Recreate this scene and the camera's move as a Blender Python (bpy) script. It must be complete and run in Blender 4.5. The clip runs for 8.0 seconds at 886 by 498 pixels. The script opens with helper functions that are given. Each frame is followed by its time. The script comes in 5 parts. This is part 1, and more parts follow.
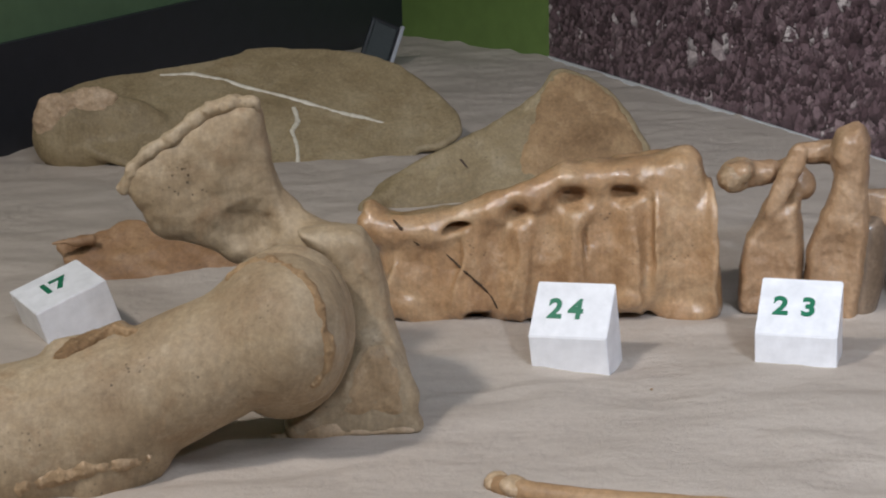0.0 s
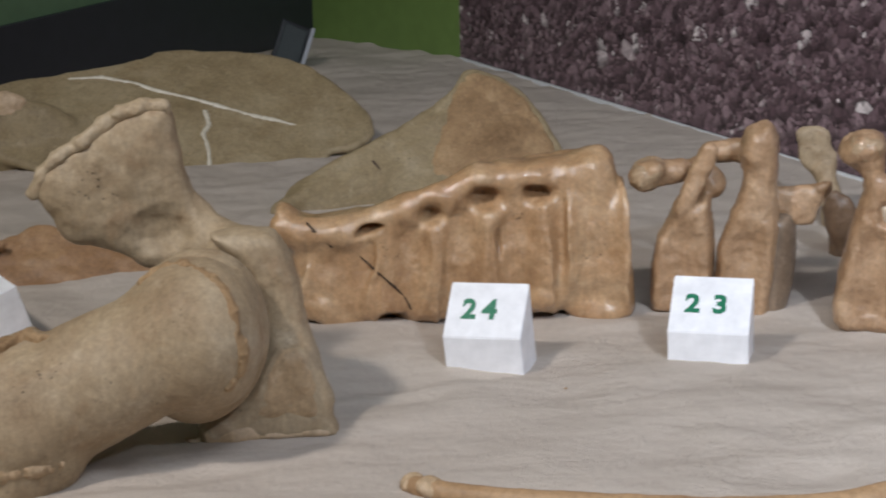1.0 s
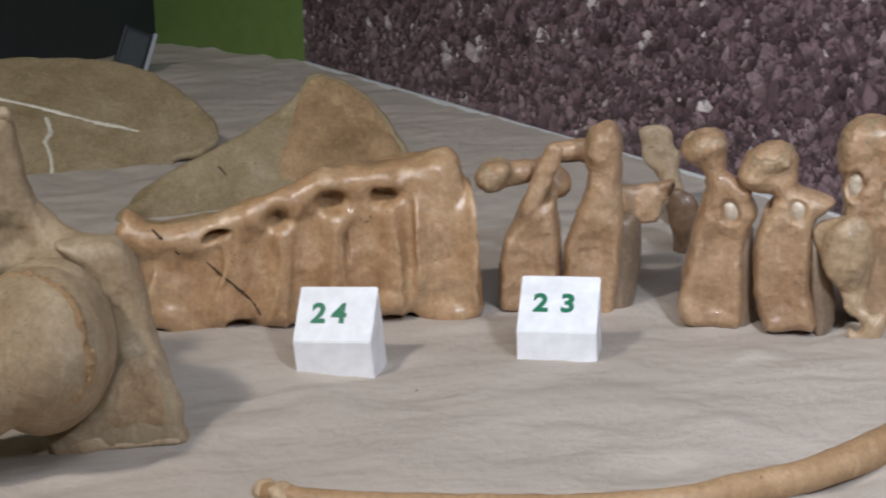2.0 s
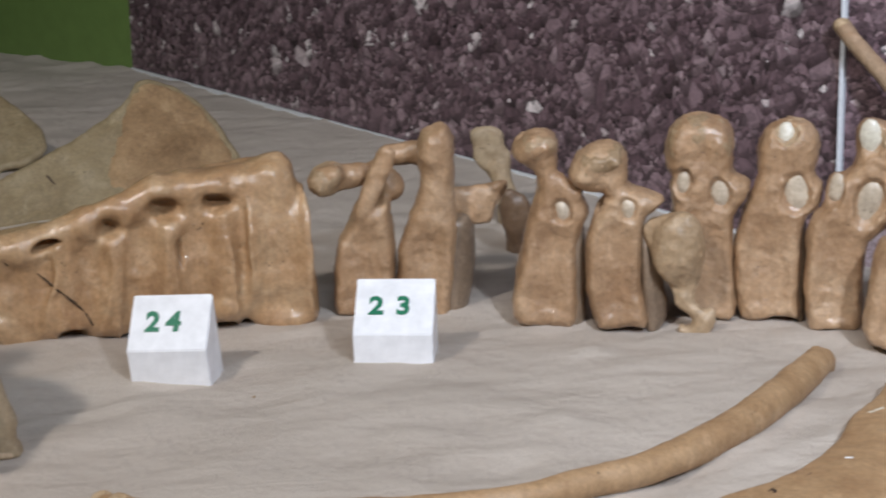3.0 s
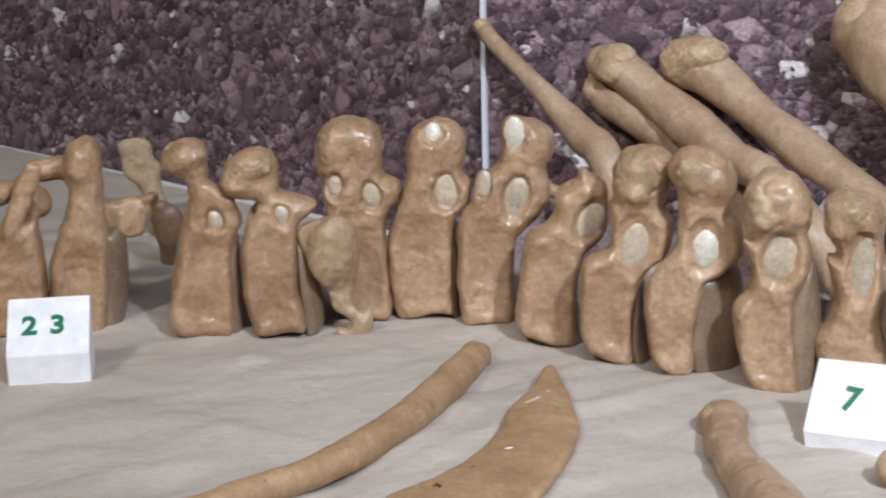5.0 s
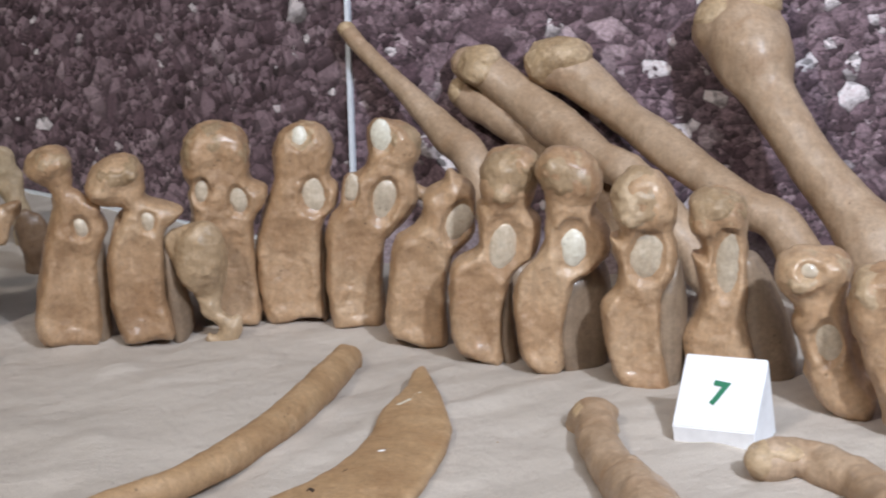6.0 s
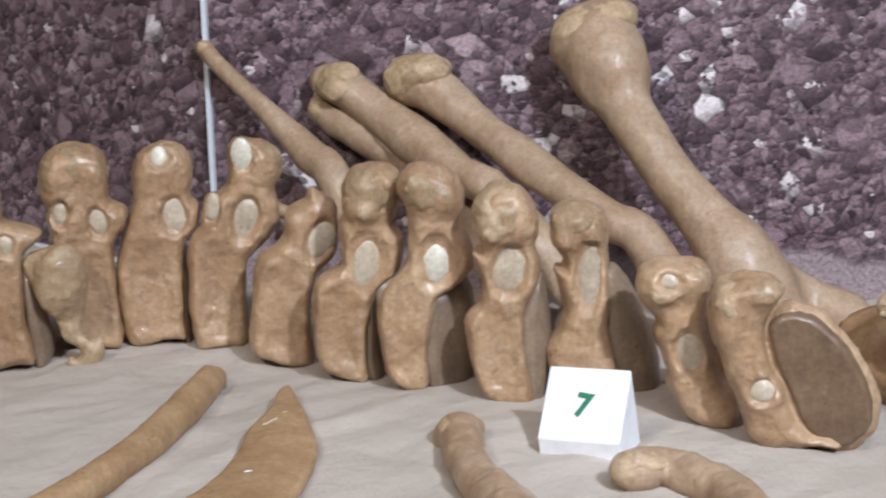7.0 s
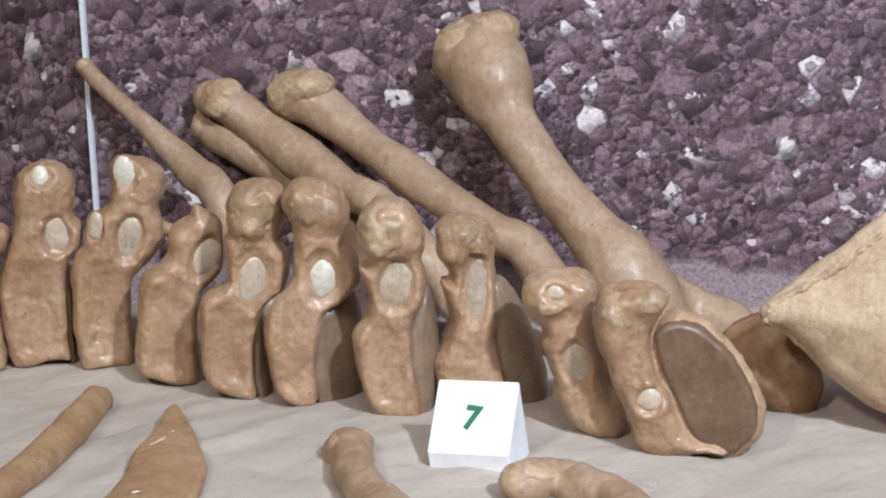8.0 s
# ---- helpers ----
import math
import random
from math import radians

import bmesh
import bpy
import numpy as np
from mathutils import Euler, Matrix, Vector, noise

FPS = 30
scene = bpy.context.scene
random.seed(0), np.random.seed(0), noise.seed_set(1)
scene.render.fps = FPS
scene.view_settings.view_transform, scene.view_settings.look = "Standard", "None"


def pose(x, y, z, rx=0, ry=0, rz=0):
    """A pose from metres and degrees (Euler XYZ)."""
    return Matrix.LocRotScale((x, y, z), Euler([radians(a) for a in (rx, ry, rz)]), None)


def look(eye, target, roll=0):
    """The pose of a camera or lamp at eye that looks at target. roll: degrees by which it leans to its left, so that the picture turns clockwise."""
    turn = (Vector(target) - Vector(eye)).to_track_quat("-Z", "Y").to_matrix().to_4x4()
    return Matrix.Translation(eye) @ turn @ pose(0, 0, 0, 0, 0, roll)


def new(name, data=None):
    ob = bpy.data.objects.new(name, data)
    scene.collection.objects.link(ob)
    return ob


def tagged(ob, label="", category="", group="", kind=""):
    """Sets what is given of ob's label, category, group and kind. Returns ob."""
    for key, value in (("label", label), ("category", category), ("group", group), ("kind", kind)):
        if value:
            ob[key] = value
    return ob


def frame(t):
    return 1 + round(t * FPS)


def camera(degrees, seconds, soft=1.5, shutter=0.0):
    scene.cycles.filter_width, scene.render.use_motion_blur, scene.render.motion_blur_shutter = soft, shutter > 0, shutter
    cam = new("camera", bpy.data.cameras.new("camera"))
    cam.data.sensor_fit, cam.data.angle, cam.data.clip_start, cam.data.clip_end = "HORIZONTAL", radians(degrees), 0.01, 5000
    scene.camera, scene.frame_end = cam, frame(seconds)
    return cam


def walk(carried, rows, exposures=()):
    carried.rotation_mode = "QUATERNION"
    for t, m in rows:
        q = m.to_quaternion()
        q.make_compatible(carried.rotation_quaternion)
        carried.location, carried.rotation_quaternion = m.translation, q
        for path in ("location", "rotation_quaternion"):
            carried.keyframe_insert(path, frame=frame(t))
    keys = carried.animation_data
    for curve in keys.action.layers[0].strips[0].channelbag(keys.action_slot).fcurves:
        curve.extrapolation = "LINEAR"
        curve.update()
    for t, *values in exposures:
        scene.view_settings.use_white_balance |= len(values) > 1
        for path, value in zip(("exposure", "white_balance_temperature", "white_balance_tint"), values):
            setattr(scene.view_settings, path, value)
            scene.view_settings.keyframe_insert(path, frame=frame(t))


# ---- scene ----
# camera on a tripod in front of the sand bed: it only pans, with a small tilt near the end
cam = camera(26.26, 8.0, soft=1.9, shutter=0.5)
EYE = (0.0, 0.0, 0.52)
ROWS = [
    (0, 75.151, 1.309, -0.347),
    (0.5, 75.142, 1.304, -1.337),
    (1, 75.131, 1.266, -3.040),
    (1.2, 75.123, 1.300, -4.150),
    (2.3, 75.124, 1.153, -9.108),
    (2.5, 75.115, 1.187, -10.156),
    (3, 75.125, 1.145, -12.908),
    (3.5, 75.104, 1.172, -15.579),
    (4, 75.096, 1.189, -18.653),
    (4.5, 75.098, 1.185, -21.497),
    (4.7, 75.099, 1.196, -22.398),
    (5.8, 75.090, 1.354, -26.967),
    (6, 75.087, 1.282, -27.776),
    (6.5, 75.151, 1.309, -29.884),
    (6.7, 75.277, 1.315, -30.742),
    (6.8, 75.357, 1.291, -31.181),
    (7, 75.495, 1.328, -32.062),
    (7.5, 75.640, 1.357, -34.335),
    (7.8, 75.774, 1.399, -35.271),
    (8, 75.842, 1.422, -35.626),
]
walk(cam, [(t, pose(*EYE, rx, ry, rz)) for t, rx, ry, rz in ROWS], exposures=[(0.0, 0.0), (8.0, 0.0)])

# ---- world and lamps ----
world = bpy.data.worlds.new("world")
scene.world = world
world.use_nodes = True
world.node_tree.nodes["Background"].inputs[0].default_value = (0.8, 0.9, 1.0, 1)
world.node_tree.nodes["Background"].inputs[1].default_value = 0.06


def lamp(name, place, aim, power, size, colour):
    data = bpy.data.lights.new(name, "AREA")
    data.shape, data.size, data.energy, data.color = "DISK", size, power, colour
    ob = new(name, data)
    ob.matrix_world = look(place, aim)
    return ob


def spotlight(name, place, aim, power, radius, cone, colour):
    data = bpy.data.lights.new(name, "SPOT")
    data.energy, data.color, data.shadow_soft_size = power, colour, radius
    data.spot_size, data.spot_blend = radians(cone), 1.0
    ob = new(name, data)
    ob.matrix_world = look(place, aim)
    return ob


# two spotlights of the exhibition room, a warm one and a cool one
spotlight("lamp_warm", (-1.05, 0.35, 1.85), (0.35, 1.60, 0.0), 110, 0.09, 100, (1.0, 0.94, 0.90))
spotlight("lamp_cool", (0.66, -0.36, 1.32), (1.30, 1.16, 0.12), 170, 0.05, 92, (0.76, 0.85, 1.0))
# added soft fill from overhead that lifts the sand and dark parts
lamp("lamp_fill", (0.3, 0.0, 2.2), (0.35, 1.45, 0.0), 35, 1.4, (0.78, 0.87, 1.0))


# ---- materials ----
def material(name, rough=0.6, coat=0.0):
    m = bpy.data.materials.new(name)
    m.use_nodes = True
    n, l = m.node_tree.nodes, m.node_tree.links
    s = n["Principled BSDF"]
    s.inputs["Roughness"].default_value = rough
    s.inputs["Coat Weight"].default_value = coat
    s.inputs["Coat Roughness"].default_value = 0.16
    return m, n, l, s


def ramp(n, l, source, stops):
    r = n.new("ShaderNodeValToRGB")
    while len(r.color_ramp.elements) < len(stops):
        r.color_ramp.elements.new(0.5)
    for e, (p, c) in zip(r.color_ramp.elements, stops):
        e.position, e.color = p, (*c, 1)
    l.new(source, r.inputs[0])
    return r.outputs[0]


def grain(n, l, coords, scale, detail=5, rough=0.6, distortion=0.0):
    t = n.new("ShaderNodeTexNoise")
    t.inputs["Scale"].default_value, t.inputs["Detail"].default_value = scale, detail
    t.inputs["Roughness"].default_value, t.inputs["Distortion"].default_value = rough, distortion
    l.new(coords, t.inputs["Vector"])
    return t.outputs["Fac"]


def mix(n, l, kind, fac, a, b):
    x = n.new("ShaderNodeMix")
    x.data_type, x.blend_type = "RGBA", kind
    for socket, value in ((x.inputs[0], fac), (x.inputs[6], a), (x.inputs[7], b)):
        if isinstance(value, (int, float)):
            socket.default_value = value
        elif isinstance(value, tuple):
            socket.default_value = (*value, 1)
        else:
            l.new(value, socket)
    return x.outputs[2]


def bump(n, l, s, height, strength, distance, below=None):
    b = n.new("ShaderNodeBump")
    b.inputs["Strength"].default_value, b.inputs["Distance"].default_value = strength, distance
    l.new(height, b.inputs["Height"])
    if below:
        l.new(below, b.inputs["Normal"])
    l.new(b.outputs[0], s.inputs["Normal"])
    return b.outputs[0]


def coords_of(n, l, stretch=(1, 1, 1), shift=True):
    """Object coordinates, shifted by the object's random number so that no two bones are alike."""
    c = n.new("ShaderNodeTexCoord")
    m = n.new("ShaderNodeMapping")
    m.inputs["Scale"].default_value = stretch
    l.new(c.outputs["Object"], m.inputs["Vector"])
    if shift:
        o = n.new("ShaderNodeObjectInfo")
        k = n.new("ShaderNodeMath")
        k.operation = "MULTIPLY"
        k.inputs[1].default_value = 9.0
        l.new(o.outputs["Random"], k.inputs[0])
        l.new(k.outputs[0], m.inputs["Location"])
    return m.outputs[0]


def bone_material(name, dark, mid, light, stain, rough, coat, relief, stretch=(1, 1, 1)):
    """Old bone: cloudy colour, brown stains, fine pores and a slightly uneven gloss."""
    m, n, l, s = material(name, rough, coat)
    v = coords_of(n, l, stretch)
    cloud = grain(n, l, v, 14, 6, 0.62, 0.5)
    col = ramp(n, l, cloud, [(0.30, dark), (0.50, mid), (0.68, light)])
    blot = ramp(n, l, grain(n, l, v, 26, 7, 0.7, 0.6), [(0.53, (0, 0, 0)), (0.70, (0.55, 0.55, 0.55))])
    col = mix(n, l, "MIX", blot, col, stain)
    # paler rubbed patches
    pale = ramp(n, l, grain(n, l, v, 38, 8, 0.72, 0.3), [(0.56, (0, 0, 0)), (0.70, (0.5, 0.5, 0.5))])
    col = mix(n, l, "MIX", pale, col, tuple(min(1, c * 1.18 + 0.035) for c in light))
    # fibres running along the bone
    fibre = n.new("ShaderNodeMapping")
    fibre.inputs["Scale"].default_value = (1.0, 1.0, 0.16)
    l.new(v, fibre.inputs["Vector"])
    strand = grain(n, l, fibre.outputs[0], 170, 5, 0.7)
    fine = grain(n, l, v, 260, 6, 0.72)
    col = mix(n, l, "OVERLAY", 0.30, col, ramp(n, l, strand, [(0.3, (0.28, 0.28, 0.28)), (0.7, (0.72, 0.72, 0.72))]))
    col = mix(n, l, "OVERLAY", 0.38, col, ramp(n, l, fine, [(0.3, (0.25, 0.25, 0.25)), (0.7, (0.75, 0.75, 0.75))]))
    pore = n.new("ShaderNodeTexVoronoi")
    pore.inputs["Scale"].default_value = 190
    l.new(v, pore.inputs["Vector"])
    hole = ramp(n, l, pore.outputs["Distance"], [(0.13, (0, 0, 0)), (0.24, (1, 1, 1))])
    where = ramp(n, l, grain(n, l, v, 30, 4), [(0.58, (1, 1, 1)), (0.68, (0, 0, 0))])
    hole = mix(n, l, "LIGHTEN", 1.0, hole, where)
    col = mix(n, l, "MULTIPLY", 0.55, col, hole)
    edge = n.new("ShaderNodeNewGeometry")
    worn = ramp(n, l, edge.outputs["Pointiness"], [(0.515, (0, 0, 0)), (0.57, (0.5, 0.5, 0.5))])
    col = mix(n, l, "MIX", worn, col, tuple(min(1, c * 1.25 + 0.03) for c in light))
    l.new(col, s.inputs["Base Color"])
    l.new(ramp(n, l, cloud, [(0.3, (rough + 0.1,) * 3), (0.7, (rough - 0.1,) * 3)]), s.inputs["Roughness"])
    one = bump(n, l, s, fine, 0.19 * relief, 0.0012)
    two = bump(n, l, s, grain(n, l, v, 70, 9, 0.72, 0.4), 0.5 * relief, 0.0030, one)
    l.new(one, s.inputs["Coat Normal"])
    bump(n, l, s, hole, 0.5 * relief, 0.0012, two)
    return m


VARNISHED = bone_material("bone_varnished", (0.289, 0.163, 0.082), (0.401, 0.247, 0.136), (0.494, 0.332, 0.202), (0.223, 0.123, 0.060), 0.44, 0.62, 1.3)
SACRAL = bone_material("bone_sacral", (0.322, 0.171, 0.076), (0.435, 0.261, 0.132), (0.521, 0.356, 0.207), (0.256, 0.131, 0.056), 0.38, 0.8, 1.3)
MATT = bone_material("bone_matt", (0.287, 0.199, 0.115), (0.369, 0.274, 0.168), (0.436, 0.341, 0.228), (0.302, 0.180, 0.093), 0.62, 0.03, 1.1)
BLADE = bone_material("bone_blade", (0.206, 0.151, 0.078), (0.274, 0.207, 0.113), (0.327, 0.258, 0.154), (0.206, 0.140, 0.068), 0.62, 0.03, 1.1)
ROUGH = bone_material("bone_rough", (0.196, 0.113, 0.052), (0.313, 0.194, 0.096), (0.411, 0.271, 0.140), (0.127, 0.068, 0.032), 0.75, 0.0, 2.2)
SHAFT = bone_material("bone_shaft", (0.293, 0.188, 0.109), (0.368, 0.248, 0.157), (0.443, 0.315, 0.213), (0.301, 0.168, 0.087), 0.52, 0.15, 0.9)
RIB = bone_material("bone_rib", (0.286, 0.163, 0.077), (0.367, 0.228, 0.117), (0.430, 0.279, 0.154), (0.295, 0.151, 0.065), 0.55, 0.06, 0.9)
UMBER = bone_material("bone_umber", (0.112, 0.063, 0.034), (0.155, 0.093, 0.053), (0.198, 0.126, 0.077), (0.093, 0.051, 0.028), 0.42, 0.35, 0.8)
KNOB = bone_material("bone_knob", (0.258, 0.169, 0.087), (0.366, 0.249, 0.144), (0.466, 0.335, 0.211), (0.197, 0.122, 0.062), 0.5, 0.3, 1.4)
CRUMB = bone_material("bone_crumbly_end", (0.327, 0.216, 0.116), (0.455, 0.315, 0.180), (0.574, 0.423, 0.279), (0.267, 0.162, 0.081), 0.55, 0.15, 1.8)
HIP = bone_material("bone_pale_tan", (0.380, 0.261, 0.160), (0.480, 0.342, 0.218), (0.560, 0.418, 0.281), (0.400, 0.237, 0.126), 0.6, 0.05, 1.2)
# grey-brown bone, with shade of the turned-away side mixed into the colour
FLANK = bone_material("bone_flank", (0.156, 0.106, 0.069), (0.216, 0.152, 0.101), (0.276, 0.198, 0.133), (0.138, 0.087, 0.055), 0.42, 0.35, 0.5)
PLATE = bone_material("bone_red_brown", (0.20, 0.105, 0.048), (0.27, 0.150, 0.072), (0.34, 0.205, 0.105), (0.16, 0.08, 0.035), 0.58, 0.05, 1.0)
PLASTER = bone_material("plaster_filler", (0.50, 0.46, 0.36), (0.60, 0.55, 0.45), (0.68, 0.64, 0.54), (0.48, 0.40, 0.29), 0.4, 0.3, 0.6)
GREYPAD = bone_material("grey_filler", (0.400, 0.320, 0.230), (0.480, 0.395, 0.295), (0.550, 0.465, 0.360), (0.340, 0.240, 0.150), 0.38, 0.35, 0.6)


def plain(name, colour, rough=0.5, coat=0.0, metal=0.0, tooth=0.0, scale=200):
    m, n, l, s = material(name, rough, coat)
    s.inputs["Metallic"].default_value = metal
    v = coords_of(n, l, shift=False)
    g = grain(n, l, v, scale, 5)
    lo, hi = tuple(c * 0.9 for c in colour), tuple(min(1, c * 1.08) for c in colour)
    l.new(ramp(n, l, g, [(0.3, lo), (0.7, hi)]), s.inputs["Base Color"])
    if tooth:
        bump(n, l, s, g, tooth, 0.001)
    return m


CARD = plain("white_card", (0.84, 0.84, 0.86), 0.55, tooth=0.1, scale=60)
GREEN_DIGIT = plain("green_paint", (0.012, 0.17, 0.085), 0.45)
GREEN_WALL = plain("green_wall_paint", (0.135, 0.215, 0.055), 0.6, tooth=0.2, scale=30)
TEAL_WALL = plain("dull_green_wall_paint", (0.13, 0.22, 0.115), 0.6, tooth=0.2, scale=30)
DARK_PANEL = plain("dark_grey_panel", (0.028, 0.030, 0.038), 0.5, tooth=0.2, scale=40)
ROOM_PAINT = plain("room_paint", (0.45, 0.44, 0.42), 0.8, tooth=0.1, scale=20)
BOARD_EDGE = plain("white_board_edge", (0.72, 0.74, 0.76), 0.4)
CLEAR_STRIP = plain("white_joint_strip", (0.74, 0.77, 0.82), 0.35)
BLACK_PLASTIC = plain("black_plastic", (0.02, 0.022, 0.025), 0.3)
GREY_PLASTIC = plain("grey_plastic", (0.38, 0.40, 0.43), 0.35)
SCREEN = plain("dark_display", (0.035, 0.045, 0.045), 0.12)
INK = plain("brown_ink", (0.05, 0.028, 0.018), 0.7)
CREVICE = plain("dark_crack", (0.05, 0.028, 0.014), 0.8)
PODIUM = plain("podium_paint", (0.10, 0.10, 0.11), 0.5)


def sand_material():
    m, n, l, s = material("fine_sand", 0.9)
    v = coords_of(n, l, shift=False)
    big = grain(n, l, v, 5, 4)
    col = ramp(n, l, big, [(0.3, (0.46, 0.395, 0.335)), (0.7, (0.535, 0.465, 0.40))])
    streak = n.new("ShaderNodeMapping")
    streak.inputs["Scale"].default_value = (5, 26, 1)
    streak.inputs["Rotation"].default_value = (0, 0, 0.25)
    l.new(v, streak.inputs["Vector"])
    st = grain(n, l, streak.outputs[0], 2.2, 5, 0.6, 1.0)
    col = mix(n, l, "MULTIPLY", 0.35, col, ramp(n, l, st, [(0.35, (0.84, 0.82, 0.80)), (0.5, (1, 1, 1))]))
    fine = grain(n, l, v, 900, 3, 0.7)
    col = mix(n, l, "OVERLAY", 0.3, col, ramp(n, l, fine, [(0.3, (0.3, 0.3, 0.3)), (0.7, (0.7, 0.7, 0.7))]))
    l.new(col, s.inputs["Base Color"])
    one = bump(n, l, s, fine, 0.6, 0.0012)
    two = bump(n, l, s, st, 0.2, 0.006, one)
    bump(n, l, s, grain(n, l, v, 45, 7, 0.65), 0.55, 0.007, two)
    return m


def print_material(name, grade, cover, white, crisp, bed=False):
    """A photo print of crushed rock on a flat board: angular stones of several sizes, a few of them almost white."""
    m, n, l, s = material(name, 0.45)
    c = n.new("ShaderNodeTexCoord")
    uv = c.outputs["UV"]

    def warped(scale, amount):
        warp = n.new("ShaderNodeTexNoise")
        warp.inputs["Scale"].default_value, warp.inputs["Detail"].default_value = scale, 3
        l.new(uv, warp.inputs["Vector"])
        off = n.new("ShaderNodeVectorMath")
        off.operation = "MULTIPLY_ADD"
        off.inputs[1].default_value = (amount, amount, 0)
        l.new(warp.outputs["Color"], off.inputs[0])
        l.new(uv, off.inputs[2])
        return off.outputs[0]

    def stones(scale, white):
        at = warped(scale * 1.3, 0.22 / scale)
        cell = n.new("ShaderNodeTexVoronoi")
        cell.inputs["Scale"].default_value = scale
        l.new(at, cell.inputs["Vector"])
        edge = n.new("ShaderNodeTexVoronoi")
        edge.feature = "DISTANCE_TO_EDGE"
        edge.inputs["Scale"].default_value = scale
        l.new(at, edge.inputs["Vector"])
        sep = n.new("ShaderNodeSeparateColor")
        l.new(cell.outputs["Color"], sep.inputs[0])
        tone = ramp(n, l, sep.outputs[0], [(0.0, (0.073, 0.045, 0.053)), (0.4, (0.129, 0.084, 0.096)), (0.85, (0.189, 0.131, 0.146)), (white, (0.258, 0.189, 0.202)), (white + 0.03, (0.499, 0.447, 0.447))])
        # each stone has its bright upper face and its dark lower face in the photo
        side = n.new("ShaderNodeVectorMath")
        side.operation = "SUBTRACT"
        l.new(at, side.inputs[0])
        l.new(cell.outputs["Position"], side.inputs[1])
        dot = n.new("ShaderNodeVectorMath")
        dot.operation = "DOT_PRODUCT"
        dot.inputs[1].default_value = (-0.4 * scale, 0.9 * scale, 0)
        l.new(side.outputs[0], dot.inputs[0])
        lift = n.new("ShaderNodeMath")
        lift.operation = "ADD"
        lift.inputs[1].default_value = 0.42
        l.new(dot.outputs["Value"], lift.inputs[0])
        face = ramp(n, l, lift.outputs[0], [(0.0, (0.30, 0.28, 0.28)), (0.30, (0.62, 0.62, 0.62)), (0.36, (0.9, 0.9, 0.9)), (0.7, (1, 1, 1))])
        tone = mix(n, l, "MULTIPLY", 0.85, tone, face)
        gap = ramp(n, l, edge.outputs["Distance"], [(0.0, (0.22, 0.2, 0.2)), (0.06, (1, 1, 1))])
        chip = n.new("ShaderNodeTexVoronoi")
        chip.inputs["Scale"].default_value = scale * 2.4
        l.new(at, chip.inputs["Vector"])
        tone = mix(n, l, "OVERLAY", 0.75, tone, mix(n, l, "SATURATION", 1.0, chip.outputs["Color"], (0.5, 0.5, 0.5)))
        return mix(n, l, "MULTIPLY", 0.55, tone, gap)

    fine, middle, large = stones(grade * 2.1, 0.96), stones(grade, white), stones(grade * 0.5, white)
    pick = ramp(n, l, grain(n, l, uv, grade * 0.8, 3, 0.6), [(0.47, (0, 0, 0)), (0.50, (1, 1, 1))])
    col = mix(n, l, "MIX", pick, fine, middle)
    big = ramp(n, l, grain(n, l, uv, grade * 0.3, 3, 0.6), [(cover, (0, 0, 0)), (cover + 0.03, (1, 1, 1))])
    col = mix(n, l, "MIX", big, col, large)
    col = mix(n, l, "OVERLAY", crisp, col, ramp(n, l, grain(n, l, uv, grade * 5, 6, 0.75), [(0.3, (0.15, 0.15, 0.15)), (0.7, (0.85, 0.85, 0.85))]))
    if bed:
        # a bed of pale fine grit along the foot of the photo
        sep = n.new("ShaderNodeSeparateXYZ")
        l.new(warped(14, 0.05), sep.inputs[0])
        foot = ramp(n, l, sep.outputs[1], [(0.562, (1, 1, 1)), (0.572, (0, 0, 0))])
        grit = ramp(n, l, grain(n, l, uv, 220, 4, 0.8), [(0.35, (0.16, 0.11, 0.12)), (0.6, (0.40, 0.32, 0.33))])
        col = mix(n, l, "MIX", foot, col, grit)
    l.new(col, s.inputs["Base Color"])
    return m


SAND = sand_material()
PRINT_FINE = print_material("gravel_print_fine", 42, 0.60, 0.965, 0.35)
PRINT_COARSE = print_material("gravel_print_coarse", 48, 0.56, 0.91, 0.85, True)


# ---- building tools ----
def link_mesh(name, verts, faces, mat, parent=None, label="", smooth=True):
    me = bpy.data.meshes.new(name)
    me.from_pydata(verts, [], faces)
    me.materials.append(mat)
    me.polygons.foreach_set("use_smooth", [smooth] * len(me.polygons))
    me.update()
    ob = new(name, me)
    if parent:
        ob.parent = parent
    return tagged(ob, label)


def part(name, bm, mat, parent=None, label="", smooth=False):
    me = bpy.data.meshes.new(name)
    bm.normal_update()
    bm.to_mesh(me)
    bm.free()
    me.materials.append(mat)
    me.polygons.foreach_set("use_smooth", [smooth] * len(me.polygons))
    ob = new(name, me)
    if parent:
        ob.parent = parent
    return tagged(ob, label)


def box_bm(x0, x1, y0, y1, z0, z1, bevel=0.0):
    bm = bmesh.new()
    bmesh.ops.create_cube(bm, size=1)
    for v in bm.verts:
        v.co = Vector((x0 + (v.co.x + 0.5) * (x1 - x0), y0 + (v.co.y + 0.5) * (y1 - y0), z0 + (v.co.z + 0.5) * (z1 - z0)))
    if bevel:
        bmesh.ops.bevel(bm, geom=bm.edges[:], offset=bevel, segments=2, affect="EDGES", profile=0.6)
    return bm


